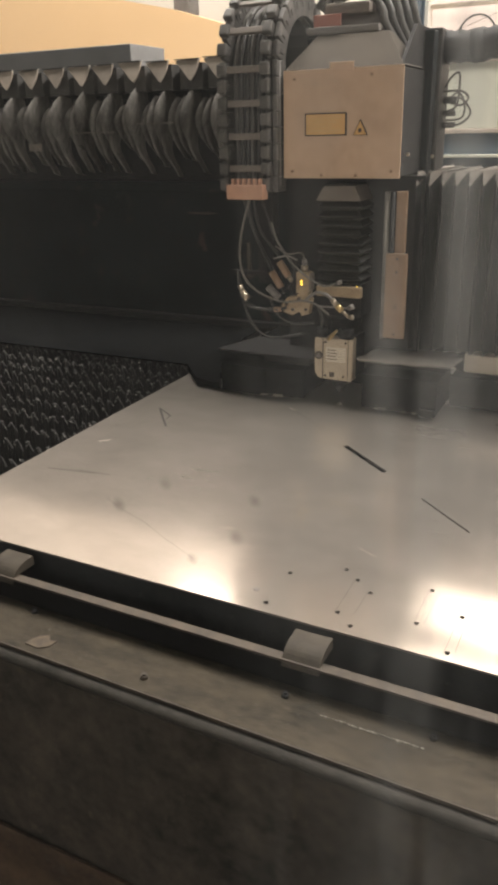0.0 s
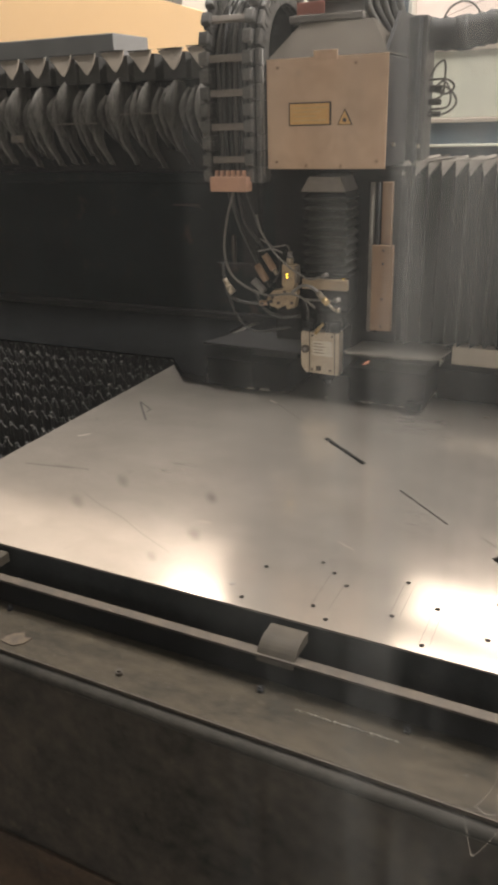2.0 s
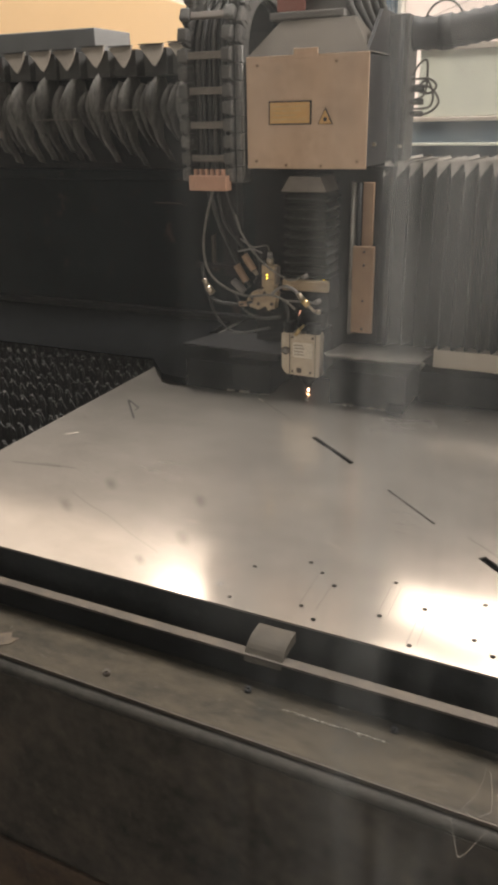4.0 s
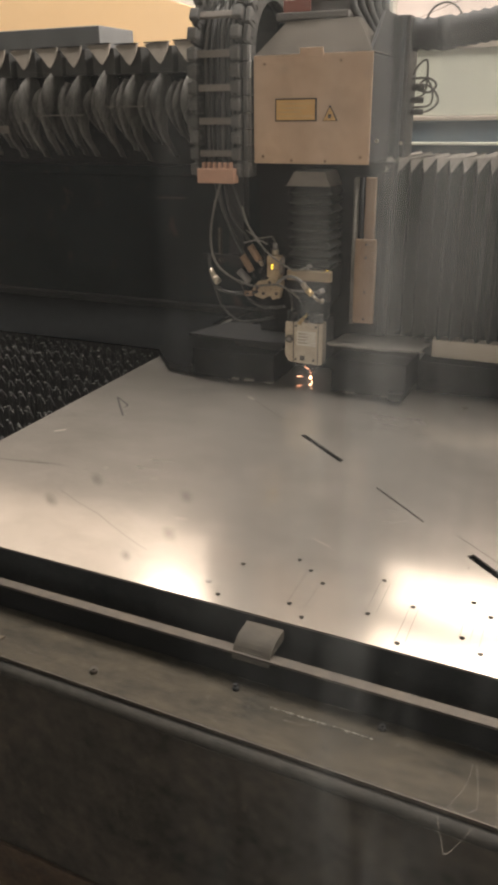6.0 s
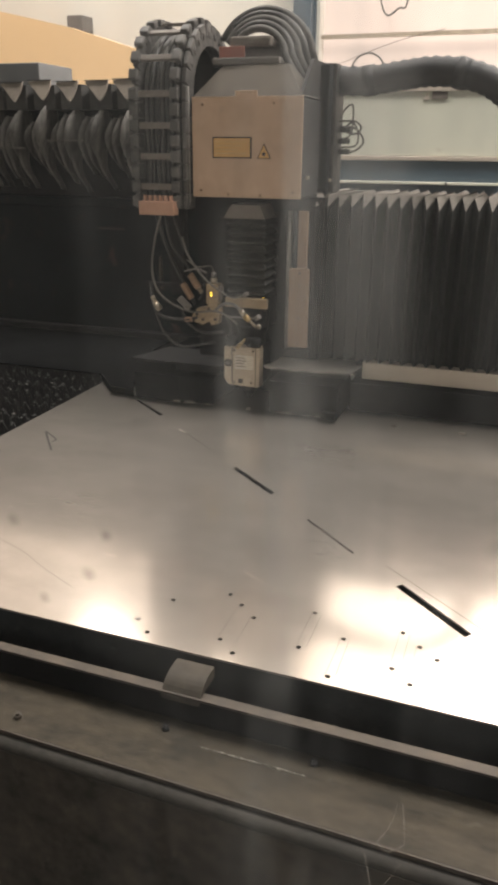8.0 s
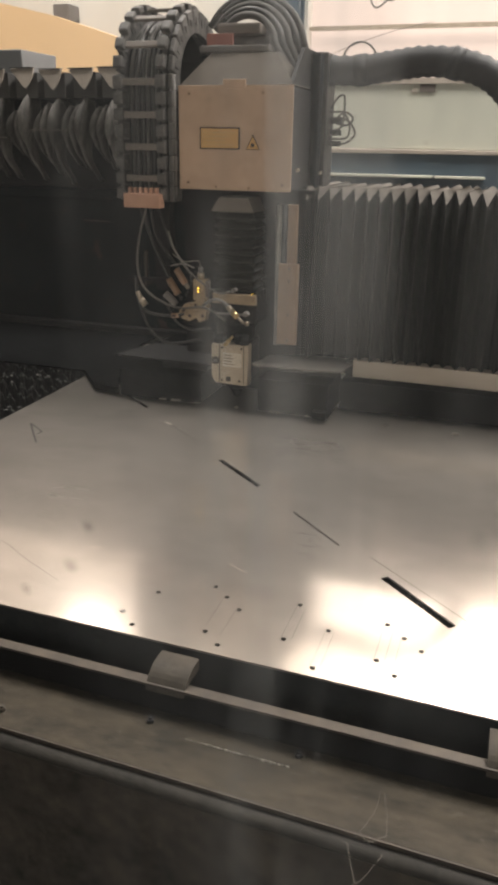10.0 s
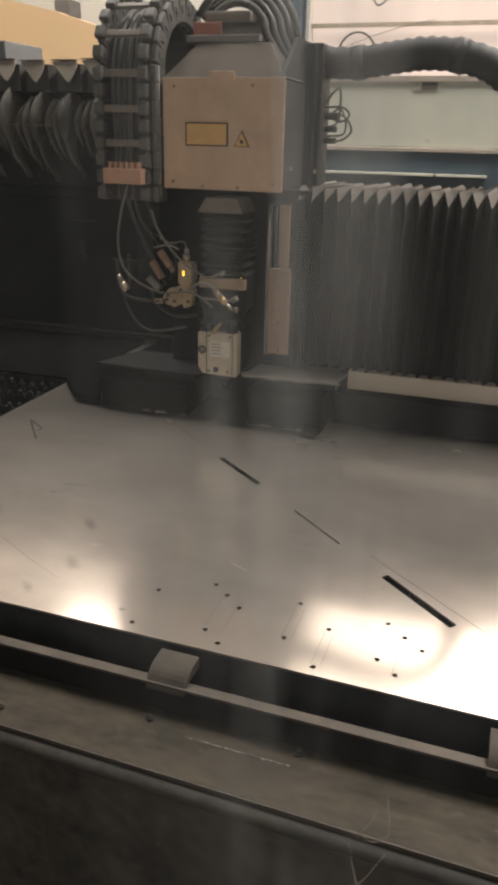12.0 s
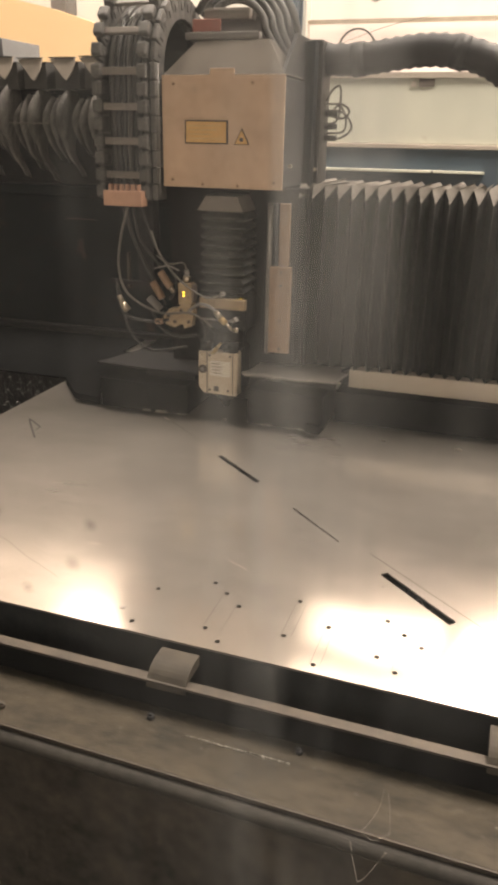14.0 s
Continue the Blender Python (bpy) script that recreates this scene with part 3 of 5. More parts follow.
def bed():
    b = thing("cutting_bed", (0.3, 1.9, 0.0), "black sooty steel bed frame of a laser cutter", "machine bed")
    # front panel with a rounded upper edge, and the ledge plate over it
    bm = prism(bmesh.new(), [(0.934, 0.05), (0.934, 0.8055), (1.10, 0.8055), (1.10, 0.05)], "x", -3.2, 3.0)
    part("front_panel", bm, FRONT, b)
    bm = prism(bmesh.new(), [(0.934, 0.806), (0.9345, 0.8095), (0.9360, 0.8128), (0.9385, 0.8152), (0.9420, 0.8168), (0.947, 0.8176), (0.954, 0.8178), (1.10, 0.818), (1.10, 0.806)], "x", -3.2, 3.0)
    for f in bm.faces:
        f.smooth = len(f.verts) == 4
    part("rounded_edge", bm, LIP, b, "rounded upper edge with its highlight put into the tone")
    part("ledge_seam", boxes((-3.2, 3.0, 0.9485, 0.9508, 0.8185, 0.8242)), EDGE, b, "thin brown seam along the ledge")
    part("plinth", boxes((-3.2, 3.0, 0.927, 0.9335, 0.05, 0.462), bevel=0.002), PLINTH, b)
    part("scuff", boxes((-0.354, -0.349, 0.9335, 0.9345, 0.672, 0.714)), VOID, b)
    for x, z in ((-0.174, 0.621), (-0.416, 0.554), (-0.421, 0.484), (0.08, 0.70)):
        part("paint_chip", boxes((x, x + 0.005, 0.933, 0.9345, z, z + 0.006)), PAPER, b)
    part("ledge", boxes((-3.2, 3.0, 0.951, 1.058, 0.820, 0.8245), bevel=0.0012), GREYMETAL, b, "grey-brown worn ledge plate")
    part("inner_wall", boxes((-3.2, 3.0, 1.0515, 1.075, 0.60, 0.819)), BLACK, b)
    # The flange's shade on the web is put into its near-black colour
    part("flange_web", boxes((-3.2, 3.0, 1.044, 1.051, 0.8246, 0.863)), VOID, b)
    part("flange", boxes((-3.2, 3.0, 1.0405, 1.0565, 0.8632, 0.867), bevel=0.0012), RUB, b, "thin brown worn rail edge")
    part("support_strip", boxes((-3.2, 3.0, 1.111, 1.117, 0.70, 0.8795)), STRIP, b, "smoky dark strip under the edge of the sheet")
    part("trough", boxes((-3.2, 3.0, 1.076, 3.3, 0.40, 0.45)), BLACK, b)
    part("rear_panel", boxes((-3.2, 3.0, 3.3, 3.36, 0.0, 0.86)), BLACK, b)
    for x in (-3.2, 2.94):
        part("side_panel", boxes((x, x + 0.06, 1.101, 3.299, 0.05, 0.86)), BLACK, b)
    for x in (-3.1, -1.0, 1.2, 2.9):
        part("foot", boxes((x, x + 0.1, 1.12, 1.22, 0.0, 0.4)), BLACK, b)
    for x, y, z in ((-0.356, 0.973, 0.8245), (-0.165, 1.022, 0.8245), (-0.60, 1.03, 0.8245), (0.36, 0.975, 0.8245), (0.03, 1.03, 0.8245)):
        bm = rod(bmesh.new(), (x, y, z - 0.002), (x, y, z + 0.005), 0.005, 8)
        rod(bm, (x, y, z + 0.005), (x, y, z + 0.008), 0.003, 6)
        part("bolt", bm, BLACK if y > 1 else EDGE, b)
    # flakes of paint and dross on the ledge
    rnd = random.Random(4)
    flakes = bmesh.new()
    for n in range(60):
        x, y = rnd.uniform(-0.9, 0.6), rnd.uniform(0.96, 1.05)
        s = rnd.uniform(0.0003, 0.0011)
        z = 0.8246 if y < 1.012 else 0.8276
        box(flakes, x, x + s * rnd.uniform(1, 3), y, y + s, z, z + s * 0.4)
    for n in range(26):
        x = -0.11 + n * 0.0052
        s = rnd.uniform(0.0007, 0.0018)
        box(flakes, x, x + s * 2.4, 1.0075 + rnd.uniform(-0.0012, 0.0012), 1.0075 + s, 0.8245, 0.8252 + rnd.uniform(0, 0.0006))
    tagged(part("flakes", flakes, RAIL, b, "bright chips along the worn ledge"), kind="stuff")
    bm = prism(bmesh.new(), [(-0.560, 0.962), (-0.535, 0.960), (-0.522, 0.970), (-0.519, 0.985), (-0.531, 0.982), (-0.538, 0.992), (-0.551, 0.984), (-0.557, 0.973)], "z", 0.8246, 0.8262)
    part("dross_patch", bm, DIRT, b, "tan crust of spilt dross")
    part("paint_chip", boxes((-0.182, -0.175, 0.9325, 0.934, 0.615, 0.625)), PALE, b)
    # half-round stops that hold the sheet's edge
    for x in (-0.675, -0.152, 0.272, 0.71, -1.2):
        arc = [(1.092, 0.866), (1.092, 0.882)] + [(1.072 - 0.033 * math.sin(a), 0.852 + 0.030 * math.cos(a)) for a in (0.0, 0.2, 0.4, 0.6, 0.8, 1.0, 1.2, 1.4)] + [(1.045, 0.8675), (1.060, 0.8675)]
        part("edge_stop", prism(bmesh.new(), arc, "x", x - 0.027, x + 0.027), STOP, b, "rounded grey steel edge stop")
    for ob in b.children:
        if ob.name.split(".")[0] not in ("trough", "rear_panel", "side_panel", "foot"):
            for v in ob.data.vertices:
                v.co.y += SKEW * (v.co.x + b.location.x + 0.2)
                if ob.name.split(".")[0] in ("front_panel", "rounded_edge", "ledge_seam", "ledge"):
                    v.co.y -= 0.011 * (v.co.x + b.location.x + 0.55)
    return b


BED = bed()


def sheet_plate():
    """The steel sheet with the holes and slots cut so far: an outline and the loops in it, filled and given its thickness."""
    bm = bmesh.new()
    loops = [[(LEFT, NEAR + SKEW * (LEFT + 0.2)), (2.4, NEAR + SKEW * 2.6), (2.4, 2.62), (LEFT, 2.62)]]
    holes = [(-0.243, 1.220), (-0.167, 1.264), (-0.141, 1.242), (-0.113, 1.216), (-0.140, 1.150), (-0.113, 1.126), (-0.243, 1.131), (-0.032, 1.169),
             (0.021, 1.121), (-0.032, 1.259), (0.022, 1.209), (0.098, 1.252), (0.125, 1.226), (0.151, 1.204), (0.097, 1.165), (0.124, 1.140)]
    for x, y in holes:
        loops.append([(x + 0.0038 * math.cos(a), y + 0.0038 * math.sin(a)) for a in [k * math.pi / 5 for k in range(10)]])
    for (ax, ay), (bx, by), w in (((-0.339, 1.745), (-0.220, 1.644), 0.0115), ((0.072, 1.380), (0.186, 1.277), 0.0140), ((-0.761, 2.114), (-0.636, 2.011), 0.0115),
                                  ((-0.125, 1.556), (-0.017, 1.458), 0.0042), ((0.62, 0.90 + 0.28), (0.72, 1.13), 0.0075)):
        d = Vector((bx - ax, by - ay)).normalized()
        q = Vector((-d.y, d.x)) * w / 2
        loops.append([(ax + q.x, ay + q.y), (bx + q.x, by + q.y), (bx - q.x, by - q.y), (ax - q.x, ay - q.y)])
    edges = []
    for lp in loops:
        vs = [bm.verts.new((x, y, SHEET_Z)) for x, y in lp]
        edges += [bm.edges.new((vs[i], vs[(i + 1) % len(vs)])) for i in range(len(vs))]
    bmesh.ops.triangle_fill(bm, use_beauty=True, edges=edges)
    out = bmesh.ops.extrude_face_region(bm, geom=bm.faces[:])
    bmesh.ops.translate(bm, verts=[v for v in out["geom"] if isinstance(v, bmesh.types.BMVert)], vec=(0, 0, -0.003))
    s = thing("steel_sheet", (LEFT, NEAR, 0.88), "large flat grey steel sheet with small cut holes and slots", "metal sheet")
    part("plate", bm, STEEL, s)

    def line(name, pts, w, mat, label="", z=0.0003):
        m = bmesh.new()
        for (ax, ay), (bx, by) in zip(pts, pts[1:]):
            d = Vector((bx - ax, by - ay)).normalized() * w / 2
            m.faces.new([m.verts.new((*p, SHEET_Z + z)) for p in ((ax - d.y, ay + d.x), (bx - d.y, by + d.x), (bx + d.y, by - d.x), (ax + d.y, ay - d.x))])
        part(name, m, mat, s, label)
    # fine cut outlines
    for (ax, ay), (bx, by) in (((-0.141, 1.242), (-0.140, 1.150)), ((-0.113, 1.216), (-0.113, 1.150)), ((-0.032, 1.259), (-0.032, 1.169)), ((-0.018, 1.255), (-0.018, 1.172)),
                               ((0.022, 1.209), (0.021, 1.121)), ((0.034, 1.205), (0.034, 1.125)), ((0.098, 1.252), (0.097, 1.165)), ((0.112, 1.25), (0.111, 1.165)), ((0.125, 1.226), (0.124, 1.14))):
        line("cut_line", [(ax - 0.004, ay), (bx - 0.004, by)], 0.0007, INK)
    line("cut_line", [(0.040, 1.436), (0.246, 1.263), (0.250, 1.255), (0.243, 1.253)], 0.0016, INK)
    line("cut_line", [(-0.540, 1.924), (-0.423, 1.823)], 0.0016, INK)
    line("cut_line", [(-0.548, 1.926), (-0.525, 1.912)], 0.004, PAPER, "bright burr beside a cut")
    line("scratch", [(-0.662, 1.325), (-0.60, 1.293), (-0.545, 1.272), (-0.48, 1.235), (-0.403, 1.198)], 0.0009, INK)
    line("marker_stroke", [(-0.844, 1.802), (-0.820, 1.770), (-0.799, 1.743), (-0.762, 1.697)], 0.005, MARKER, "hand-drawn dark marker sign")
    line("marker_stroke", [(-0.844, 1.802), (-0.801, 1.771), (-0.788, 1.760), (-0.789, 1.743)], 0.004, MARKER)
    line("scratch", [(-0.86, 1.394), (-0.81, 1.402), (-0.753, 1.41)], 0.003, INK)
    line("scratch", [(-0.80, 1.410), (-0.72, 1.416)], 0.002, INK)
    line("scratch", [(-0.851, 1.557), (-0.832, 1.576)], 0.003, PAPER)
    line("scratch", [(-0.41, 1.311), (-0.388, 1.312)], 0.0012, BAR)
    line("scratch", [(-0.17, 1.335), (-0.135, 1.318)], 0.0014, BAR)
    rnd = random.Random(8)
    for n in range(26):
        x, y, a, l = rnd.uniform(-0.85, 0.35), rnd.uniform(1.13, 1.9), rnd.uniform(0, 3.1), rnd.uniform(0.004, 0.022)
        line("scratch", [(x, y), (x + l * math.cos(a), y + l * math.sin(a))], rnd.uniform(0.0004, 0.0008), INK if n % 4 else BAR, z=0.0002)
    # crumbs of dross
    crumbs = bmesh.new()
    for n in range(34):
        x, y, q = rnd.uniform(-0.88, 0.4), rnd.uniform(1.12, 2.0), rnd.uniform(0.0004, 0.0013)
        bmesh.ops.create_icosphere(crumbs, subdivisions=1, radius=q, matrix=Matrix.Translation((x, y, SHEET_Z + q * 0.5)))
    tagged(part("crumbs", crumbs, BLACK, s, "scattered dark crumbs of dross"), kind="stuff")
    soot = bmesh.new()
    bmesh.ops.create_icosphere(soot, subdivisions=2, radius=0.005, matrix=Matrix.Translation((-0.271, 1.157, SHEET_Z)) @ Matrix.Diagonal((1, 1, 0.3, 1)))
    part("dross_bead", soot, GREY, s)


sheet_plate()


def bead(bm, at, sx, sy, sz):
    v = [bm.verts.new((at[0] + a * sx, at[1] + b * sy, at[2] + c * sz)) for a, b, c in ((1, 0, 0.2), (0, 1, 0), (-1, 0, -0.2), (0, -1, 0), (0.2, 0, 1), (0, 0.1, -1))]
    for i in range(4):
        bm.faces.new((v[i], v[(i + 1) % 4], v[4])), bm.faces.new((v[(i + 1) % 4], v[i], v[5]))


def slats():
    rnd = random.Random(11)
    y, caps, dross = 1.16, bmesh.new(), bmesh.new()
    while y < 3.2:
        bm = bmesh.new()
        x, pts = -2.9 + rnd.uniform(0, 0.02), []
        while x < 1.6:
            h = 0.880 - (rnd.random() ** 3) * 0.012
            w = rnd.uniform(0.028, 0.034)
            pts += [(x, 0.856 + rnd.uniform(-0.004, 0.004)), (x + w * 0.30, h - 0.006), (x + w * 0.45, h), (x + w * 0.60, h - rnd.uniform(0, 0.004)), (x + w * 0.72, h - 0.009)]
            if -2.6 < x < LEFT - 0.01 and y < 2.45:
                # a burnt crust on each point, and beads of dross that cling to it
                q = rnd.uniform(0.004, 0.0075)
                bead(caps, (x + w * 0.5, y - 0.002, h - 0.002), q * rnd.uniform(0.8, 1.3), 0.004, q * rnd.uniform(0.5, 1.0))
                bead(caps, (x + w * rnd.uniform(0.1, 0.9), y - 0.002, h - rnd.uniform(0.006, 0.014)), q * 0.8, 0.0035, q * rnd.uniform(0.4, 0.7))
                for k in range(rnd.choice((0, 0, 1, 1, 2))):
                    q = rnd.uniform(0.0010, 0.0028)
                    bead(dross, (x + w * 0.5 + rnd.uniform(-0.008, 0.008), y - 0.006, h - rnd.uniform(-0.002, 0.012)), q * rnd.uniform(0.8, 2.2), q, q * rnd.uniform(0.6, 1.3))
            x += w
        top, bot = [], []
        for px, pz in pts:
            jag = rnd.uniform(-0.003, 0.003)
            top.append([bm.verts.new((px, y - 0.0015 + jag, pz)), bm.verts.new((px, y + 0.0015 + jag, pz))])
            bot.append([bm.verts.new((px, y - 0.0015, 0.70)), bm.verts.new((px, y + 0.0015, 0.70))])
        for i in range(len(pts) - 1):
            bm.faces.new((bot[i][0], bot[i + 1][0], top[i + 1][0], top[i][0]))
            bm.faces.new((bot[i][1], top[i][1], top[i + 1][1], bot[i + 1][1]))
            bm.faces.new((top[i][0], top[i + 1][0], top[i + 1][1], top[i][1]))
        part("slat", bm, SLAT, BED)
        y += 0.085
    tagged(part("crust", caps, CRUST, BED, "grey burnt crust on the slat points"), kind="stuff")
    tagged(part("dross", dross, DROSS, BED, "grey beads of dross on the slat points"), kind="stuff")


slats()


# ---- the bridge ----
def bridge():
    g = thing("bridge", (-0.4, 2.25, 0.9), "dark blue-black machine bridge with folded bellows covers", "machine bridge")
    part("beam", boxes((-3.4, -0.62, 2.63, 3.05, 0.90, 1.37), bevel=0.006), BLUEBLACK, g)
    part("beam_cap", boxes((-3.4, -0.82, 2.60, 2.63, 1.335, 1.368), bevel=0.003), BLUEBLACK, g)
    part("beam_foot", boxes((-3.4, -0.82, 2.60, 2.66, 0.893, 0.915), bevel=0.003), BLACK, g)
    # Dark plate added in place of the shade that the beam casts
    part("skirt", boxes((-3.4, -0.94, 2.13, 2.595, 0.892, 0.896)), VOID, g, "dark plate standing in for the shade below the beam")
    part("beam_seam", boxes((-1.22, -1.12, 2.627, 2.6305, 1.262, 1.266)), EDGE, g)
    part("beam", boxes((-0.62, 1.6, 2.17, 2.70, 0.975, 1.395), bevel=0.006), BLUEBLACK, g)
    part("top_case", boxes((-3.4, -1.554, 2.85, 3.08, 1.60, 1.814), bevel=0.004), CASE, g, "dark grey box on top of the bridge")
    part("top_shelf", boxes((-3.4, -0.62, 2.64, 3.08, 1.371, 1.60)), BLACK, g)
    # bellows cover: creased fins over a dark body, and pale flaps above them
    rnd = random.Random(3)
    pitch, x = 0.1031, -0.95

    def fin(x0, top, low, wide, out, curl):
        """A pointed cloth fold: it bellies out near its top, then draws back under itself to a thin tail."""
        bm, rows = bmesh.new(), []
        n = 14
        for i in range(n):
            u = i / (n - 1)
            z = top + (low - top) * u
            belly = math.sin(math.pi * min(1.0, u / 0.62) ** 0.8) if u < 0.62 else 0.0
            q = 0.30 * (1 - u) + 0.70 * belly
            bow = -0.034 * math.sin(math.pi * min(1.0, u * 1.05) ** 1.3) + curl * max(0.0, u - 0.72) * 3.4
            w = wide * (0.06 + 0.94 * math.sin(math.pi * min(1.0, u * 1.02 + 0.01)) ** 0.8 * (1 - 0.72 * u))
            rows.append([bm.verts.new((x0 + bow, 2.612 - out * q, z)), bm.verts.new((x0 + bow + w * 0.30, 2.600 - out * q * 1.15, z - 0.002)), bm.verts.new((x0 + bow + w * 0.75, 2.612 - out * q * 0.5, z - 0.004)), bm.verts.new((x0 + bow + w, 2.635, z - 0.008))])
        for a, b in zip(rows, rows[1:]):
            for k in (0, 1, 2):
                bm.faces.new((a[k], a[k + 1], b[k + 1], b[k])).smooth = True
        return bm
    while x > -3.0:
        j = rnd.uniform
        part("fin", fin(x + j(-0.005, 0.005), 1.652 + j(-0.010, 0.008), 1.392 + j(-0.010, 0.008), 0.031, 0.070, 0.022), BELLOWS, g)
        part("fin", fin(x - 0.034 + j(-0.006, 0.006), 1.624 + j(-0.012, 0.008), 1.41 + j(-0.012, 0.03), 0.024, 0.044, 0.012), BELLOWS, g)
        part("fin", fin(x - 0.064 + j(-0.006, 0.006), 1.618 + j(-0.014, 0.008), 1.45 + j(-0.03, 0.03), 0.021, 0.040, 0.008), BELLOWS, g)
        # pale flap: a shield with its point down, hollow on its long side
        w = pitch * j(0.84, 0.92)
        out = [(0.0, 0.0), (w * 0.90, 0.004), (w * 0.89, -0.012), (w * 0.85, -0.028), (w * 0.77, -0.044), (w * 0.67, -0.056), (w * 0.56, -0.050), (w * 0.40, -0.035), (w * 0.22, -0.018), (w * 0.07, -0.006)]
        dz, bm = 1.720 + j(-0.004, 0.004), bmesh.new()
        dx = x - 0.046 + j(-0.005, 0.005)
        front = [bm.verts.new((dx + px, 2.555 - 0.018 * (-pz / 0.06), dz + pz)) for px, pz in out]
        rim = [bm.verts.new((v.co.x + 0.006, v.co.y + 0.006, v.co.z + 0.004)) for v in front[:2]]
        back = [bm.verts.new((v.co.x, v.co.y + 0.005, v.co.z)) for v in front]
        bm.faces.new(front)
        bm.faces.new((front[0], rim[0], rim[1], front[1]))
        for i in range(len(front)):
            bm.faces.new((front[i], back[i], back[(i + 1) % len(front)], front[(i + 1) % len(front)]))
        part("flap", bm, FLAP, g)
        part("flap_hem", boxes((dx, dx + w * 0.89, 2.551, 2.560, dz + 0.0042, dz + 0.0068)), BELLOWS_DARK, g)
        # folded cloth set back between the flaps; its recess shade is painted dark
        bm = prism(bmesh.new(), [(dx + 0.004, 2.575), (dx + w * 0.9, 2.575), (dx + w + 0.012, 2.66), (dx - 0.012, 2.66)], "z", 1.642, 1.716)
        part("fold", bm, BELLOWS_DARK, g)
        x -= pitch
    part("bellows_backing", boxes((-3.2, -0.82, 2.636, 2.64, 1.37, 1.71)), BLACK, g)
    part("sticker", boxes((-1.79, -1.735, 2.530, 2.533, 1.468, 1.492)), CROSSBAR, g, "small pale sticker")
    part("seam_strip", boxes((-1.62, -1.43, 2.534, 2.537, 1.5215, 1.5245)), CROSSBAR, g)
    part("seam_strip", boxes((-1.34, -1.20, 2.534, 2.537, 1.545, 1.548)), CROSSBAR, g)
    # upright pleats beside the head; their lit tops are painted paler than the walls
    pitch, n = 0.0295, 62
    m1 = m2 = None
    for i in range(n):
        xa = -0.315 + i * pitch
        if m1 is None:
            bm = bmesh.new()
            lo = [bm.verts.new((dx, dy, -0.40)) for dx, dy in ((0, 0.055), (pitch / 2, 0), (pitch, 0.055))]
            hi = [bm.verts.new((dx, dy, dz)) for dx, dy, dz in ((0, 0.055, 0.004), (pitch / 2, 0, -0.024), (pitch, 0.055, 0.004))]
            for a in (0, 1):
                bm.faces.new((lo[a], lo[a + 1], hi[a + 1], hi[a]))
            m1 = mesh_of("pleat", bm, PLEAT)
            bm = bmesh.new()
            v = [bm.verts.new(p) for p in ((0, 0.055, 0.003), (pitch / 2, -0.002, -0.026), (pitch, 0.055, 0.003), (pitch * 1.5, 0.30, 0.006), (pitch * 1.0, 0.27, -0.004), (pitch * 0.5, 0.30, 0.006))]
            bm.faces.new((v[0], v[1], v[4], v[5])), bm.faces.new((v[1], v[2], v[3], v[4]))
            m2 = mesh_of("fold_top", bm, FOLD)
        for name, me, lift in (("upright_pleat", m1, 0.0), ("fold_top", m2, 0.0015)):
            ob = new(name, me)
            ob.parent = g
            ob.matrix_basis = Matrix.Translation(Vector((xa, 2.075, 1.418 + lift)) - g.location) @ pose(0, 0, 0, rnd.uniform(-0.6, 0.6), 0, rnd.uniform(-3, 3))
    part("fold_backing", boxes((-0.31, 1.5, 2.155, 2.17, 0.98, 1.40)), BLACK, g)
    part("lower_bar", boxes((-0.165, 1.6, 2.085, 2.12, 0.972, 1.016), bevel=0.003), BAR, g, "long beige lower bar")
    part("lower_bar_end", prism(bmesh.new(), [(-0.165, 1.016), (-0.165, 0.972), (-0.20, 0.985), (-0.215, 0.992)], "y", 2.088, 2.116), BLACK, g)
    part("bar_backing", boxes((-0.165, 1.6, 2.121, 2.168, 0.965, 1.02)), BLACK, g)
    # trays, and the skirts over the sheet, near-black for the shade beneath the trays
    bm = prism(bmesh.new(), [(-0.405, 2.005), (-0.392, 1.985), (-0.35, 1.992), (-0.325, 1.984), (-0.30, 1.994), (-0.262, 1.986), (-0.235, 1.996), (-0.178, 2.0), (-0.162, 2.13), (-0.385, 2.13), (-0.392, 2.03)], "z", 1.002, 1.006)
    part("tray", bm, TRAY, g, "thin bent tray plate with a ragged edge")
    part("tray_flange", prism(bmesh.new(), [(-0.390, 1.0019), (-0.178, 1.0019), (-0.190, 0.990), (-0.375, 0.994)], "y", 1.998, 2.001), BLACK, g)
    part("bar_end", boxes((-0.305, -0.166, 2.092, 2.112, 0.976, 0.990), bevel=0.001), BAR, g, "thin beige end of the lower bar")
    bm = prism(bmesh.new(), [(-0.782, 2.0), (-0.512, 1.99), (-0.525, 2.15), (-0.735, 2.15)], "z", 0.988, 0.9925)
    part("tray", bm, BLACK, g, "thin dark grey tray plate")
    part("tray_lip", boxes((-0.655, -0.528, 2.012, 2.015, 0.968, 0.9875)), BLACK, g)
    part("skirt", prism(bmesh.new(), [(-0.535, 1.985), (-0.63, 1.968), (-0.76, 1.974), (-0.80, 2.05), (-0.78, 2.40), (-0.535, 2.40)], "z", 0.890, 0.962), VOID, g, "black skirt just above the sheet, shade put into its colour")
    # This low piece stands in for the shadow at the sheet's left corner
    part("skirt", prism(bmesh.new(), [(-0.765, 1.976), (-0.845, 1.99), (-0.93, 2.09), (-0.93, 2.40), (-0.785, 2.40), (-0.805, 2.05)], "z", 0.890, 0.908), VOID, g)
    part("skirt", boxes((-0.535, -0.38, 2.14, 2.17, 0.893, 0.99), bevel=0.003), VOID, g)
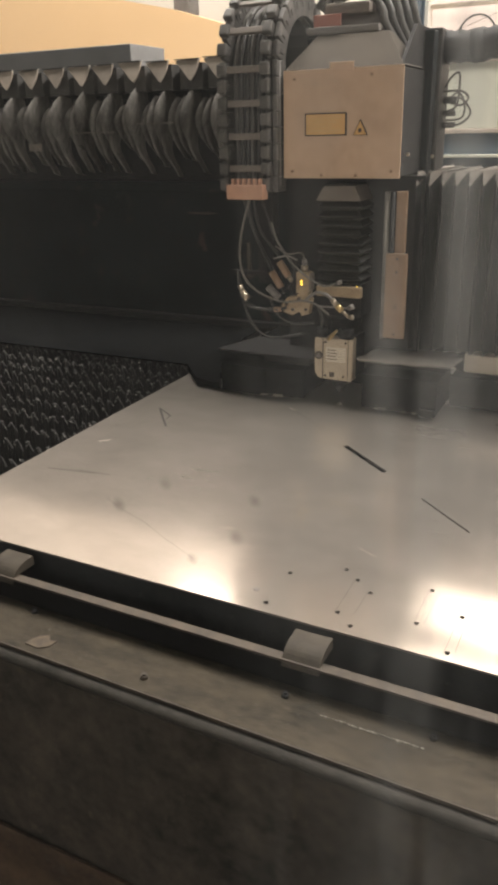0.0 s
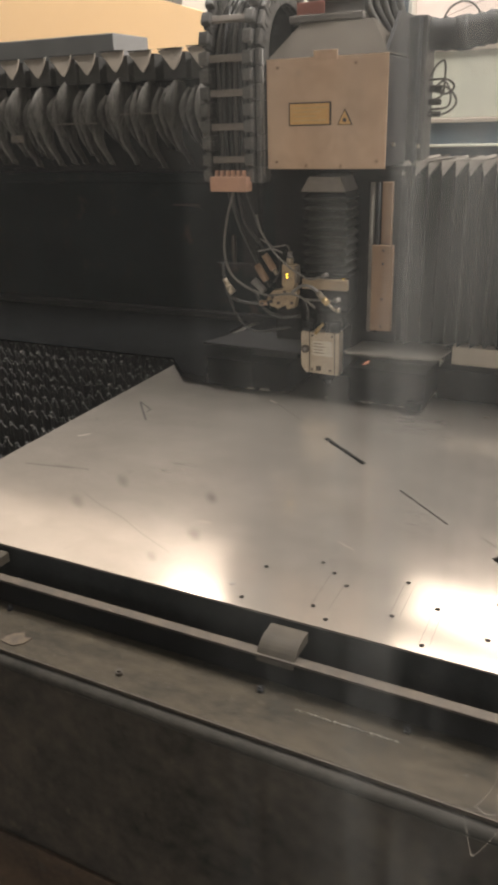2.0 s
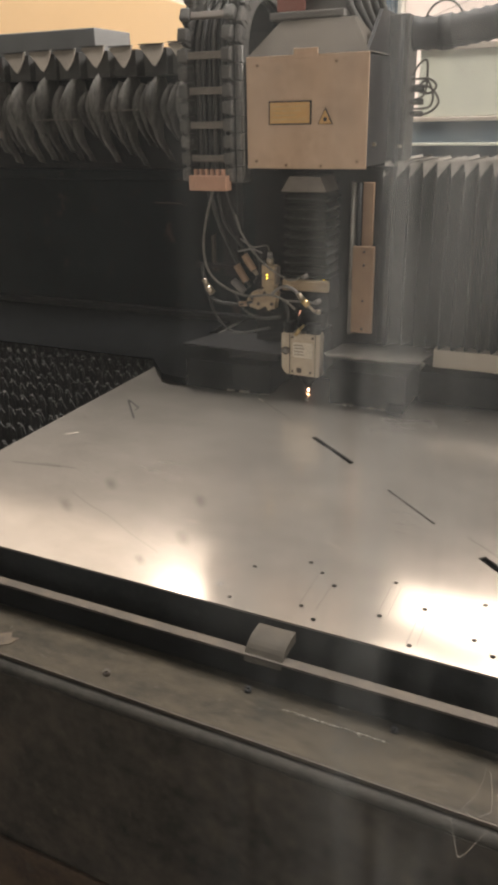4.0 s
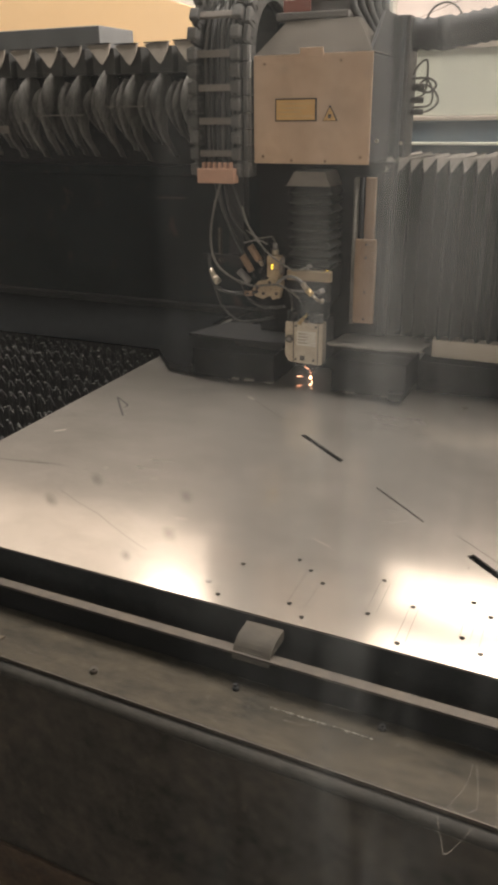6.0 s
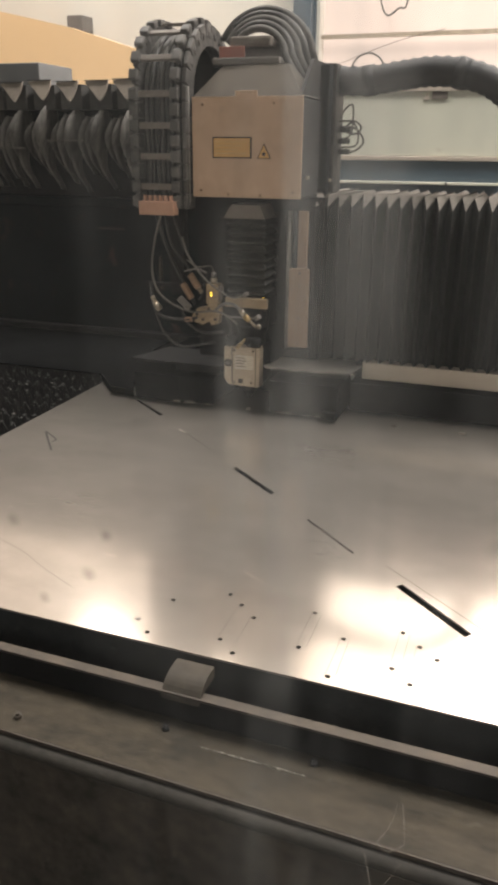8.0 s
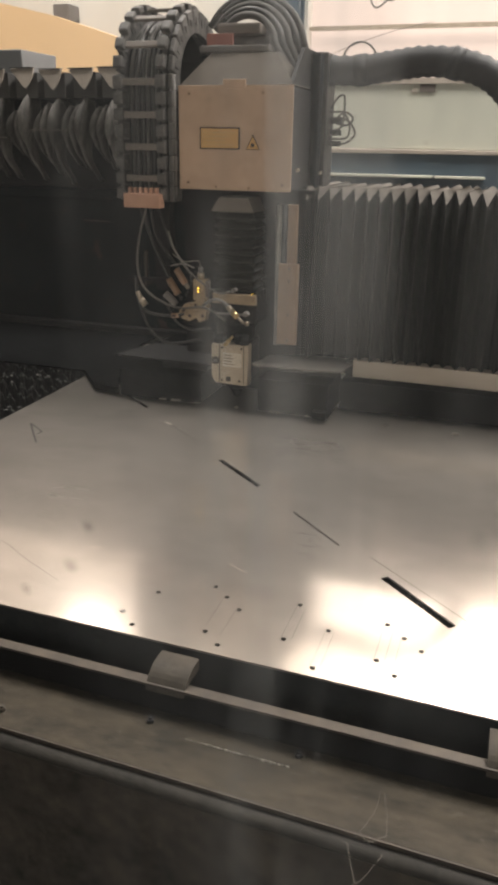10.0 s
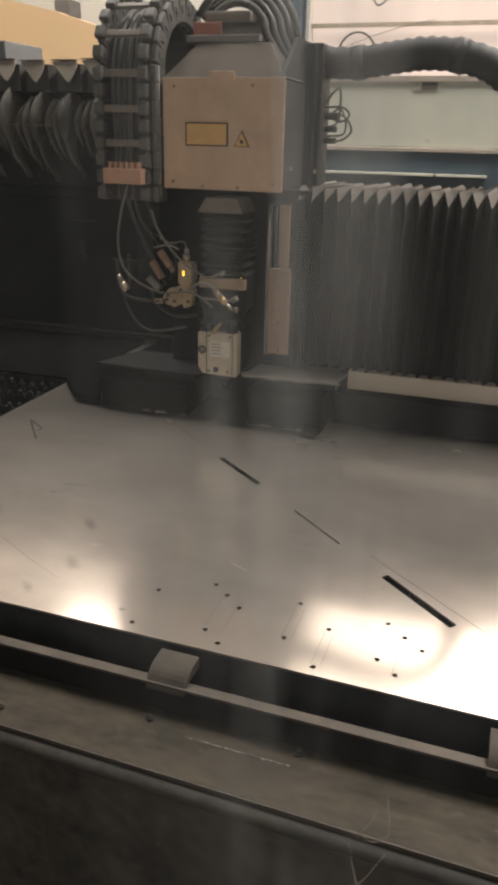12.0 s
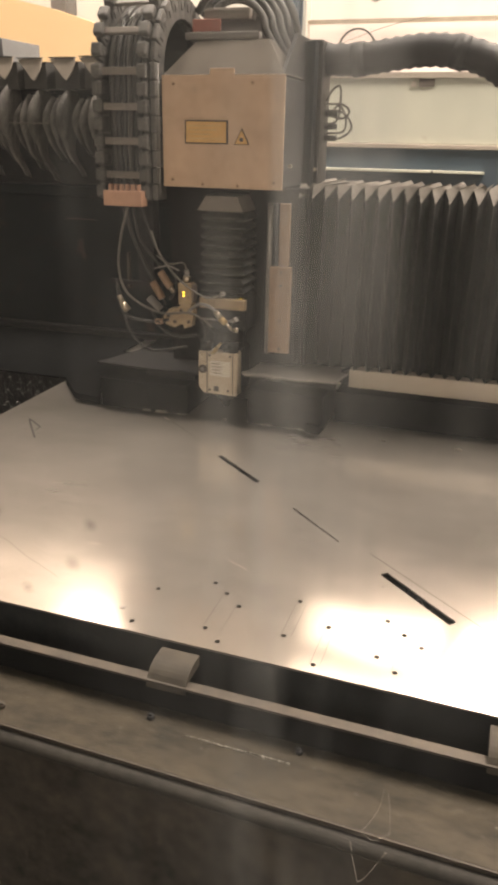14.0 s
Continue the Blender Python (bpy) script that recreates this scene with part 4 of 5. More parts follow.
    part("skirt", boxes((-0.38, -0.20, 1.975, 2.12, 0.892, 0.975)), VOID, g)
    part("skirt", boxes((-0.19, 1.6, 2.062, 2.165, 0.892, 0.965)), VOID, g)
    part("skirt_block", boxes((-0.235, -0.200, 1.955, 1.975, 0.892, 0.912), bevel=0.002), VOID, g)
    rnd = random.Random(21)
    bits = bmesh.new()
    for n in range(14):
        x = rnd.uniform(-0.75, 0.1)
        box(bits, x, x + rnd.uniform(0.006, 0.02), 1.965, 1.97, 0.893, 0.893 + rnd.uniform(0.002, 0.006))
    tagged(part("swarf", bits, RAIL, g), kind="stuff")
    return g


BRIDGE = bridge()


# ---- carriage: cover box, hood, chain, hoses ----
def carriage():
    c = thing("head_carriage", (-0.45, 2.1, 1.4), "beige sheet-metal cover box of the cutting head carriage", "machine carriage")
    cover = part("cover", boxes((-0.587, -0.316, 1.99, 1.994, 1.415, 1.637), bevel=0.0012), BEIGE, c, "dusty beige painted cover")
    part("housing", boxes((-0.585, -0.318, 1.9945, 2.16, 1.418, 1.634), bevel=0.003), BLACK, c, "dark housing behind the cover")
    part("cover_tab", boxes((-0.478, -0.425, 1.988, 1.992, 1.63, 1.649), bevel=0.001), BEIGE, c)
    frame_ = boxes((-0.5345, -0.4375, 1.9872, 1.9902, 1.5035, 1.5505))
    lab = part("label_frame", frame_, INK, c, "yellow label in a dark border")
    part("label", boxes((-0.531, -0.441, 1.9862, 1.9872, 1.5065, 1.5475)), YELLOW, lab, "worn yellow warning label")
    for k in range(4):
        part("text_bar", boxes((-0.527, -0.447 - 0.012 * (k % 3), 1.9857, 1.9862, 1.5385 - 0.0085 * k, 1.541 - 0.0085 * k)), BRASS, lab)
    tri = part("triangle_border", prism(bmesh.new(), [(-0.4235, 1.5035), (-0.3895, 1.5035), (-0.4065, 1.536)], "y", 1.9872, 1.9902), INK, c)
    part("triangle_sign", prism(bmesh.new(), [(-0.4205, 1.505), (-0.3925, 1.505), (-0.4065, 1.532)], "y", 1.9862, 1.9872), YELLOW, tri, "yellow warning triangle")
    part("sign_symbol", disc_rod(-0.4065, 1.9855, 1.9862, 1.5135, 0.0045, 10), INK, tri)
    for x, z in ((-0.385, 1.622), (-0.56, 1.62), (-0.565, 1.43), (-0.335, 1.43), (-0.495, 1.422), (-0.415, 1.421)):
        part("screw", disc_rod(x, 1.987, 1.991, z, 0.0032, 10), COPPER_TAN, cover)
    part("screw", disc_rod(-0.312, 2.03, 2.036, 1.462, 0.004, 8), CHROME, c)
    # hood that slopes back from the cover
    bm = bmesh.new()
    a = [bm.verts.new(p) for p in ((-0.585, 1.995, 1.638), (-0.32, 1.995, 1.638), (-0.382, 2.09, 1.712), (-0.545, 2.09, 1.712), (-0.585, 2.16, 1.638), (-0.32, 2.16, 1.638), (-0.382, 2.15, 1.712), (-0.545, 2.15, 1.712))]
    for q in ((0, 1, 2, 3), (4, 7, 6, 5), (0, 3, 7, 4), (1, 5, 6, 2), (3, 2, 6, 7), (0, 4, 5, 1)):
        bm.faces.new([a[i] for i in q])
    part("hood", bm, HOOD, c, "grey sloping hood")
    part("side_plate", prism(bmesh.new(), [(2.0, 1.638), (2.10, 1.722), (2.2, 1.722), (2.2, 1.638)], "x", -0.330, -0.322), BLACK, c)
    part("rear_plate", boxes((-0.60, -0.30, 2.161, 2.20, 0.985, 1.715), bevel=0.003), BLUEBLACK, c)
    part("side_column", boxes((-0.375, -0.292, 2.201, 2.29, 1.40, 1.722), bevel=0.004), HOSE, c, "dusty dark grey upright column")
    for x in (-0.306, -0.298):
        part("screw", disc_rod(x - 0.04 * (x < -0.3), 2.19, 2.2, 1.452, 0.004, 8), CHROME, c)
    # drive motor with its red band, under a bow of hoses
    bm = rod(bmesh.new(), (-0.55, 2.17, 1.735), (-0.40, 2.17, 1.735), 0.035, 20)
    part("motor", bm, GREY, c)
    part("motor_flange", boxes((-0.575, -0.405, 2.09, 2.20, 1.713, 1.728), bevel=0.003), GREY, c)
    part("motor_band", boxes((-0.555, -0.49, 2.086, 2.09, 1.728, 1.752), bevel=0.002), RED, c, "red band, dulled in colour for the haze")
    part("motor_block", boxes((-0.535, -0.43, 2.10, 2.19, 1.752, 1.775), bevel=0.006), CROSSBAR, c)
    for k in range(5):
        r, y = 0.068 + 0.012 * k, 2.12 + 0.012 * k
        pts = [(-0.475 + r * 1.15 * math.cos(u), y + 0.04 * (u / 3.1), 1.715 + (r + 0.012) * math.sin(u)) for u in [0.15 + i * 0.35 for i in range(9)]]
        part("hose", tube(bmesh.new(), [(-0.355 + 0.008 * k, y + 0.02, 1.66), *pts[:8 - k % 2]], 0.0085, 8, 5), HOSE if k % 2 else RUBBER, c)
    # coiled cable and its plugs on the column, haze put into the coils' grey
    for pts in ([(-0.29, 2.25, 1.60), (-0.276, 2.245, 1.622), (-0.259, 2.245, 1.630), (-0.256, 2.245, 1.60), (-0.262, 2.25, 1.56), (-0.29, 2.25, 1.548)],
                [(-0.29, 2.24, 1.592), (-0.25, 2.235, 1.592), (-0.232, 2.235, 1.577), (-0.25, 2.24, 1.562), (-0.29, 2.25, 1.572)],
                [(-0.29, 2.25, 1.58), (-0.25, 2.25, 1.575), (-0.228, 2.25, 1.545), (-0.25, 2.25, 1.522), (-0.29, 2.25, 1.517)],
                [(-0.29, 2.26, 1.565), (-0.262, 2.26, 1.59), (-0.245, 2.26, 1.565), (-0.25, 2.26, 1.535), (-0.29, 2.26, 1.53)]):
        part("coiled_cable", tube(bmesh.new(), pts, 0.0026, 8, 8), GREYHOSE, c)
    for z in (1.572, 1.545, 1.520):
        part("plug", rod(bmesh.new(), (-0.29, 2.245, z), (-0.262, 2.245, z), 0.0068, 10), RUBBER, c)
    # thick sleeve of cables that runs off to the right, and its strap
    sleeve = [(-0.36, 2.25, 1.695), (-0.30, 2.25, 1.686), (-0.22, 2.25, 1.685), (-0.147, 2.25, 1.694), (-0.075, 2.25, 1.702), (0.0, 2.25, 1.697), (0.07, 2.25, 1.676), (0.125, 2.27, 1.635), (0.155, 2.36, 1.585), (0.17, 2.48, 1.53), (0.18, 2.60, 1.47)]
    part("cable_sleeve", tube(bmesh.new(), sleeve, 0.034, 14, 6, rib=0.05), SLEEVE, c, "thick dark ribbed cable sleeve")
    for n, p in list(enumerate(sleeve[1:9]))[1::3]:
        q = Vector(sleeve[n + 2])
        d = (q - Vector(p)).normalized() * 0.014
        part("sleeve_clamp", rod(bmesh.new(), Vector(p) - d, Vector(p) + d, 0.0365, 14), SLEEVE, c)
    ring = [(-0.224 + 0.042 * math.cos(u), 2.235, 1.700 + 0.045 * math.sin(u)) for u in [i * 0.5236 for i in range(13)]]
    part("strap", tube(bmesh.new(), ring, 0.0024, 6, 4), GREYHOSE, c)
    # Z bellows, bracket, guide rods and tan plate
    part("slide_back", boxes((-0.62, -0.285, 2.10, 2.16, 0.99, 1.414)), BLACK, c)
    part("upper_bracket", prism(bmesh.new(), [(-0.512, 1.366), (-0.405, 1.366), (-0.42, 1.398), (-0.492, 1.398)], "y", 2.0, 2.09), CROSSBAR, c)
    bm = bmesh.new()
    z = 1.362
    for k in range(9):
        vs = [[bm.verts.new((x, y, zz)) for x, y in ((-0.512 + i, 2.10), (-0.512 + i, 2.015 + i), (-0.405 - i, 2.015 + i), (-0.405 - i, 2.10))] for zz, i in ((z, 0.012), (z - 0.010, 0.0), (z - 0.0125, 0.0), (z - 0.0205, 0.012))]
        for a_, b_ in zip(vs, vs[1:]):
            for i in range(3):
                bm.faces.new((a_[i], a_[i + 1], b_[i + 1], b_[i]))
        z -= 0.0205
    part("z_bellows", bm, DARKCLOTH, c, "small black folded bellows")
    for x, r in ((-0.352, 0.006), (-0.338, 0.004)):
        part("guide_rod", rod(bmesh.new(), (x, 2.03, 1.05), (x, 2.03, 1.385), r, 12), TRAY if r > 0.005 else BLACK, c)
    part("rod_plate", boxes((-0.334, -0.310, 2.04, 2.05, 1.25, 1.385), bevel=0.002), COPPER_TAN, c)
    tp = part("tan_plate", boxes((-0.348, -0.299, 2.022, 2.034, 1.055, 1.251), bevel=0.002), COPPER_TAN, c, "tan upright plate with screws")
    for z in (1.24, 1.21, 1.13, 1.065):
        part("screw", disc_rod(-0.321, 2.018, 2.023, z, 0.003, 8), INK, tp)
    part("valve_rail", boxes((-0.70, -0.694, 2.02, 2.03, 1.18, 1.26)), HOOD, c)
    return c


CARRIAGE = carriage()


def cable_chain():
    c = thing("cable_chain", (-0.685, 2.13, 1.38), "dark plastic energy chain bent over in a tall loop", "cable chain")
    cy, cz, rad, h = 2.133, 1.643, 0.141, 0.054
    def at(s):
        """Place and turn of the chain's middle line, s metres from its lower end."""
        straight, half = cz - 1.385, math.pi * rad
        if s < straight:
            return (cy - rad, 1.385 + s, 0.0)
        if s < straight + half:
            a = (s - straight) / rad
            return (cy - rad * math.cos(a), cz + rad * math.sin(a), a)
        return (cy + rad, cz - (s - straight - half), math.pi)
    pitch, n = 0.0345, 27
    side, pad, cross = bmesh.new(), bmesh.new(), bmesh.new()
    box(side, -0.006, 0.006, -h / 2 + 0.004, h / 2, -0.0168, 0.0168, bevel=0.003)
    box(side, -0.008, 0.008, -0.008, 0.008, -0.006, 0.006, bevel=0.002)
    box(pad, -0.0115, 0.0115, -0.008, 0.008, -0.013, 0.013, bevel=0.0045)
    box(cross, -0.052, 0.052, -0.004, 0.004, -0.0075, 0.0075, bevel=0.0025)
    # Dark plates added to block the gaps and keep the loop's inside dark
    inner = bmesh.new()
    box(inner, -0.052, 0.052, h / 2 - 0.008, h / 2 - 0.003, -0.0185, 0.0185)
    mi = mesh_of("inner_plate", inner, DARKCLOTH)
    ms, mp, mc = mesh_of("side_link", side, CHAIN), mesh_of("pad", pad, CHAIN), mesh_of("crossbar", cross, CROSSBAR)
    for i in range(n):
        y, z, a = at((i + 0.5) * pitch)
        turn = pose(0, 0, 0, -math.degrees(a), 0, 0)
        ob = new("inner_plate", mi)
        ob.parent = c
        ob.matrix_basis = Matrix.Translation(Vector((-0.685, y, z)) - c.location) @ turn
        for x in (-0.740, -0.629, -0.612):
            ob = new("side_link", ms)
            ob.parent = c
            ob.matrix_basis = Matrix.Translation(Vector((x, y, z)) - c.location) @ turn
        for x in (-0.737, -0.632):
            ob = new("link_pad", mp)
            ob.parent = c
            ob.matrix_basis = Matrix.Translation(Vector((x, y, z)) - c.location) @ turn @ Matrix.Translation((0, -h / 2 - 0.002, 0))
        if i % 2:
            ob = new("crossbar", mc)
            ob.parent = c
            ob.matrix_basis = Matrix.Translation(Vector((-0.685, y, z)) - c.location) @ turn @ Matrix.Translation((0, -h / 2 + 0.003, 0))
    for k, x in enumerate((-0.717, -0.702, -0.690, -0.676, -0.664, -0.650)):
        off = 0.006 * (k % 2) - 0.004
        pts = []
        for s in range(28):
            y, z, a = at(s * n * pitch / 27.5)
            pts.append((x + 0.0015 * math.sin(s * 0.7 + k), y - off * math.cos(a), z + off * math.sin(a)))
        part("cable", tube(bmesh.new(), pts, 0.0058, 7, 2), HOSE if k % 3 else RUBBER, c)
    part("chain_bracket", boxes((-0.75, -0.60, 2.25, 2.32, 1.36, 1.48), bevel=0.003), BLACK, c)
    for x in (-0.617, -0.612, -0.606):
        part("side_tube", rod(bmesh.new(), (x, 1.985, 1.40), (x, 1.985, 1.66), 0.0018, 6), GREY, c)
    c.location.x += 0.013
    return c


CABLE_CHAIN = cable_chain()


# ---- the cutting head, which rises and falls on the carriage ----
def cutting_head():
    h = thing("laser_torch", (-0.46, 2.05, 0.886), "laser cutting head with pale block, valves and looping hoses", "laser torch")
    bm = prism(bmesh.new(), [(-0.508, 1.048), (-0.508, 0.962), (-0.497, 0.947), (-0.412, 0.945), (-0.412, 1.050)], "y", 1.99, 2.024)
    bmesh.ops.bevel(bm, geom=[e for e in bm.edges], offset=0.0025, segments=2, affect="EDGES")
    blk = part("head_block", bm, PALE, h, "pale aluminium block")
    part("block_groove", boxes((-0.4865, -0.4845, 1.9885, 1.9905, 0.948, 1.048)), INK, blk)
    part("block_groove", boxes((-0.4225, -0.421, 1.9885, 1.9905, 0.948, 1.048)), INK, blk)
    part("round_port", disc_rod(-0.496, 1.986, 1.992, 1.006, 0.010, 16), INK, blk)
    part("port_rim", disc_rod(-0.496, 1.984, 1.987, 1.006, 0.005, 12), GREY, blk)
    part("nameplate", boxes((-0.477, -0.428, 1.9880, 1.9897, 0.992, 1.028)), PAPER, blk, "cream nameplate")
    for k in range(4):
        part("text_bar", boxes((-0.474, -0.452 + 0.004 * (k % 2), 1.9875, 1.988, 1.0205 - 0.0075 * k, 1.0225 - 0.0075 * k)), CROSSBAR, blk)
    part("data_square", boxes((-0.468, -0.456, 1.9882, 1.9897, 0.954, 0.966)), INK, blk)
    for x, z in ((-0.479, 0.956), (-0.433, 0.957), (-0.479, 1.040), (-0.428, 1.041)):
        part("screw", disc_rod(x, 1.9875, 1.991, z, 0.003, 8), INK, blk)
    part("head_core", boxes((-0.503, -0.418, 2.0245, 2.11, 0.946, 1.048), bevel=0.002), BLACK, h, "black body behind the block")
    # nozzle
    part("nozzle_body", rod(bmesh.new(), (-0.462, 2.055, 0.920), (-0.462, 2.055, 0.946), 0.022, 18, 0.027), BLACK, h)
    # Painted black so the tip sinks into the shade under the block
    part("nozzle_cone", rod(bmesh.new(), (-0.462, 2.055, 0.897), (-0.462, 2.055, 0.920), 0.006, 16, 0.018), BLACK, h, "nozzle tip, black for the shade below the block")
    # black barrel and knobs over the block
    part("barrel", rod(bmesh.new(), (-0.455, 2.06, 1.05), (-0.455, 2.06, 1.165), 0.036, 20), BLACK, h)
    part("barrel_collar", rod(bmesh.new(), (-0.455, 2.06, 1.085), (-0.455, 2.06, 1.10), 0.041, 20), BLACK, h)
    for x, r in ((-0.492, 0.013), (-0.425, 0.013), (-0.440, 0.009)):
        part("knob", rod(bmesh.new(), (x, 2.0, 1.050), (x, 2.0, 1.074), r, 14), BLACK, h)
    bm = rod(bmesh.new(), (-0.470, 1.985, 1.047), (-0.458, 1.985, 1.062), 0.005, 10)
    rod(bm, (-0.458, 1.985, 1.062), (-0.449, 1.985, 1.072), 0.0032, 8)
    part("gas_fitting", bm, BRASS, h)
    part("mount_bar", boxes((-0.507, -0.397, 1.995, 2.012, 1.149, 1.173), bevel=0.002), ALU_TAN, h, "tan mounting bar")
    part("mount_plate", boxes((-0.515, -0.400, 2.013, 2.09, 1.10, 1.178)), BLACK, h)
    part("thin_strip", boxes((-0.50, -0.415, 1.985, 1.99, 1.124, 1.128)), GREY, h)
    part("small_led", disc_rod(-0.405, 1.992, 1.995, 1.1775, 0.0008, 6), LED, h)
    # sensor block with two amber lights
    sb = part("sensor_block", boxes((-0.546, -0.514, 1.965, 1.99, 1.158, 1.208), bevel=0.002), ALU_TAN, h, "tan valve block")
    part("sensor_side", boxes((-0.514, -0.509, 1.968, 1.988, 1.166, 1.205)), CROSSBAR, sb)
    for z in (1.187, 1.180):
        part("led", disc_rod(-0.532, 1.963, 1.966, z, 0.0018, 10), LED, sb, "glowing amber light")
    part("connector", rod(bmesh.new(), (-0.530, 1.978, 1.208), (-0.530, 1.978, 1.222), 0.0085, 12), CHROME, h)
    part("connector_nut", rod(bmesh.new(), (-0.530, 1.978, 1.222), (-0.530, 1.978, 1.236), 0.0065, 6), GREY, h)
    bm = prism(bmesh.new(), [(-0.586, 1.126), (-0.570, 1.146), (-0.548, 1.150), (-0.538, 1.160), (-0.520, 1.158), (-0.510, 1.145), (-0.516, 1.109), (-0.533, 1.104), (-0.538, 1.114), (-0.557, 1.104), (-0.579, 1.110)], "y", 1.968, 1.99)
    mf = part("manifold", bm, ALU_TAN, h, "tan angular hose manifold")
    for x, z in ((-0.572, 1.130), (-0.556, 1.118), (-0.522, 1.120), (-0.540, 1.145)):
        part("screw", disc_rod(x, 1.965, 1.969, z, 0.004, 8), INK, mf)
    part("valve", rod(bmesh.new(), (-0.592, 1.972, 1.228), (-0.568, 1.972, 1.195), 0.0085, 14), COPPER_TAN, h)
    part("valve", rod(bmesh.new(), (-0.612, 1.972, 1.204), (-0.588, 1.972, 1.168), 0.0085, 14), COPPER_TAN, h)
    part("valve_tip", rod(bmesh.new(), (-0.568, 1.972, 1.195), (-0.560, 1.972, 1.184), 0.005, 10), CHROME, h)
    part("valve", rod(bmesh.new(), (-0.628, 1.985, 1.165), (-0.60, 1.985, 1.140), 0.009, 12), GREY, h)
    loops = [
        (GREYHOSE, 0.0034, [(-0.657, 1.955, 1.375), (-0.675, 1.95, 1.311), (-0.683, 1.945, 1.245), (-0.672, 1.945, 1.192), (-0.637, 1.945, 1.16), (-0.577, 1.945, 1.14), (-0.519, 1.945, 1.146), (-0.488, 1.95, 1.137), (-0.465, 1.97, 1.112)]),
        (GREYHOSE, 0.0030, [(-0.61, 1.97, 1.318), (-0.593, 1.96, 1.281), (-0.565, 1.955, 1.243), (-0.529, 1.95, 1.212), (-0.5, 1.955, 1.192), (-0.472, 1.96, 1.18), (-0.445, 1.975, 1.187)]),
        (HOSE, 0.0050, [(-0.700, 1.97, 1.20), (-0.694, 1.96, 1.174), (-0.683, 1.955, 1.138), (-0.655, 1.955, 1.119), (-0.595, 1.955, 1.117), (-0.570, 1.965, 1.122)]),
        (GREY, 0.0052, [(-0.520, 1.965, 1.145), (-0.495, 1.96, 1.163), (-0.467, 1.955, 1.162), (-0.446, 1.955, 1.146)]),
        (GREYHOSE, 0.0022, [(-0.607, 1.985, 1.262), (-0.569, 1.97, 1.248), (-0.535, 1.97, 1.252), (-0.530, 1.978, 1.236)]),
        (HOSE, 0.0042, [(-0.679, 1.985, 1.372), (-0.665, 1.985, 1.307), (-0.637, 1.985, 1.242), (-0.605, 1.975, 1.195)]),
        (HOSE, 0.0042, [(-0.692, 1.99, 1.372), (-0.660, 1.99, 1.282), (-0.622, 1.99, 1.217), (-0.585, 1.985, 1.151)]),
        (HOSE, 0.0038, [(-0.665, 1.99, 1.372), (-0.648, 1.985, 1.30), (-0.608, 1.985, 1.25), (-0.582, 1.975, 1.222)]),
        (HOSE, 0.0032, [(-0.64, 1.98, 1.372), (-0.622, 1.975, 1.33), (-0.605, 1.975, 1.285), (-0.56, 1.975, 1.225), (-0.556, 1.975, 1.19), (-0.57, 1.975, 1.165)]),
        (GREY, 0.0026, [(-0.608, 1.975, 1.235), (-0.57, 1.968, 1.243), (-0.545, 1.968, 1.235)]),
        (HOSE, 0.0040, [(-0.712, 2.0, 1.17), (-0.70, 2.0, 1.11), (-0.676, 2.0, 1.062), (-0.629, 2.0, 1.035), (-0.545, 2.01, 1.05)]),
        (HOSE, 0.0045, [(-0.625, 1.985, 1.14), (-0.60, 1.98, 1.10), (-0.56, 1.985, 1.08), (-0.51, 1.99, 1.085)]),
        (HOSE, 0.0045, [(-0.50, 1.985, 1.128), (-0.485, 1.975, 1.105), (-0.488, 1.985, 1.078)]),
    ]
    for mat, r, pts in loops:
        part("hose", tube(bmesh.new(), pts, r * 0.75, 8, 7), mat, h)
    for a, b, r, mat in (((-0.452, 1.955, 1.152), (-0.440, 1.955, 1.138), 0.0065, CHROME), ((-0.440, 1.955, 1.138), (-0.428, 1.957, 1.126), 0.0075, BRASS), ((-0.428, 1.957, 1.126), (-0.414, 1.965, 1.110), 0.0035, CHROME),
                         ((-0.412, 1.97, 1.110), (-0.404, 1.97, 1.110), 0.006, CHROME), ((-0.690, 1.955, 1.170), (-0.680, 1.953, 1.152), 0.006, CHROME), ((-0.680, 1.953, 1.152), (-0.668, 1.953, 1.138), 0.0085, CHROME),
                         ((-0.600, 1.957, 1.117), (-0.582, 1.96, 1.118), 0.0062, COPPER_TAN), ((-0.448, 1.972, 1.185), (-0.436, 1.972, 1.191), 0.005, GREY), ((-0.420, 1.98, 1.128), (-0.408, 1.98, 1.134), 0.006, GREY)):
        part("hose_fitting", rod(bmesh.new(), a, b, r, 12), mat, h)
    # terracotta strain relief at the end of the chain
    bm = bmesh.new()
    box(bm, -0.708, -0.616, 1.935, 1.965, 1.371, 1.403, bevel=0.002)
    part("strain_relief", bm, PINK_TAN, h, "terracotta plastic strain-relief block")
    for k in range(6):
        x = -0.698 + 0.0135 * k
        part("comb_tooth", boxes((x, x + 0.005, 1.942, 1.955, 1.402, 1.416)), PINK_TAN, h)
    part("link_arm", boxes((-0.73, -0.52, 1.992, 2.0, 1.19, 1.20)), BLACK, h)
    part("head_spine", boxes((-0.66, -0.62, 2.0, 2.03, 1.17, 1.40)), BLACK, h)
    bm = bmesh.new()
    bmesh.ops.create_icosphere(bm, subdivisions=2, radius=0.0032, matrix=Matrix.Translation((-0.462, 2.055, 0.890)))
    warm = part("cut_glow", bm, ARC, h, "glowing point of the cut")
    bm = bmesh.new()
    bmesh.ops.create_icosphere(bm, subdivisions=2, radius=0.0045, matrix=Matrix.Translation((-0.462, 2.055, 0.891)))
    return h, warm, part("arc_glow", bm, ARC_BLUE, h, "blue-white glowing arc under the nozzle")


HEAD, GLOW, ARC_GLOW = cutting_head()


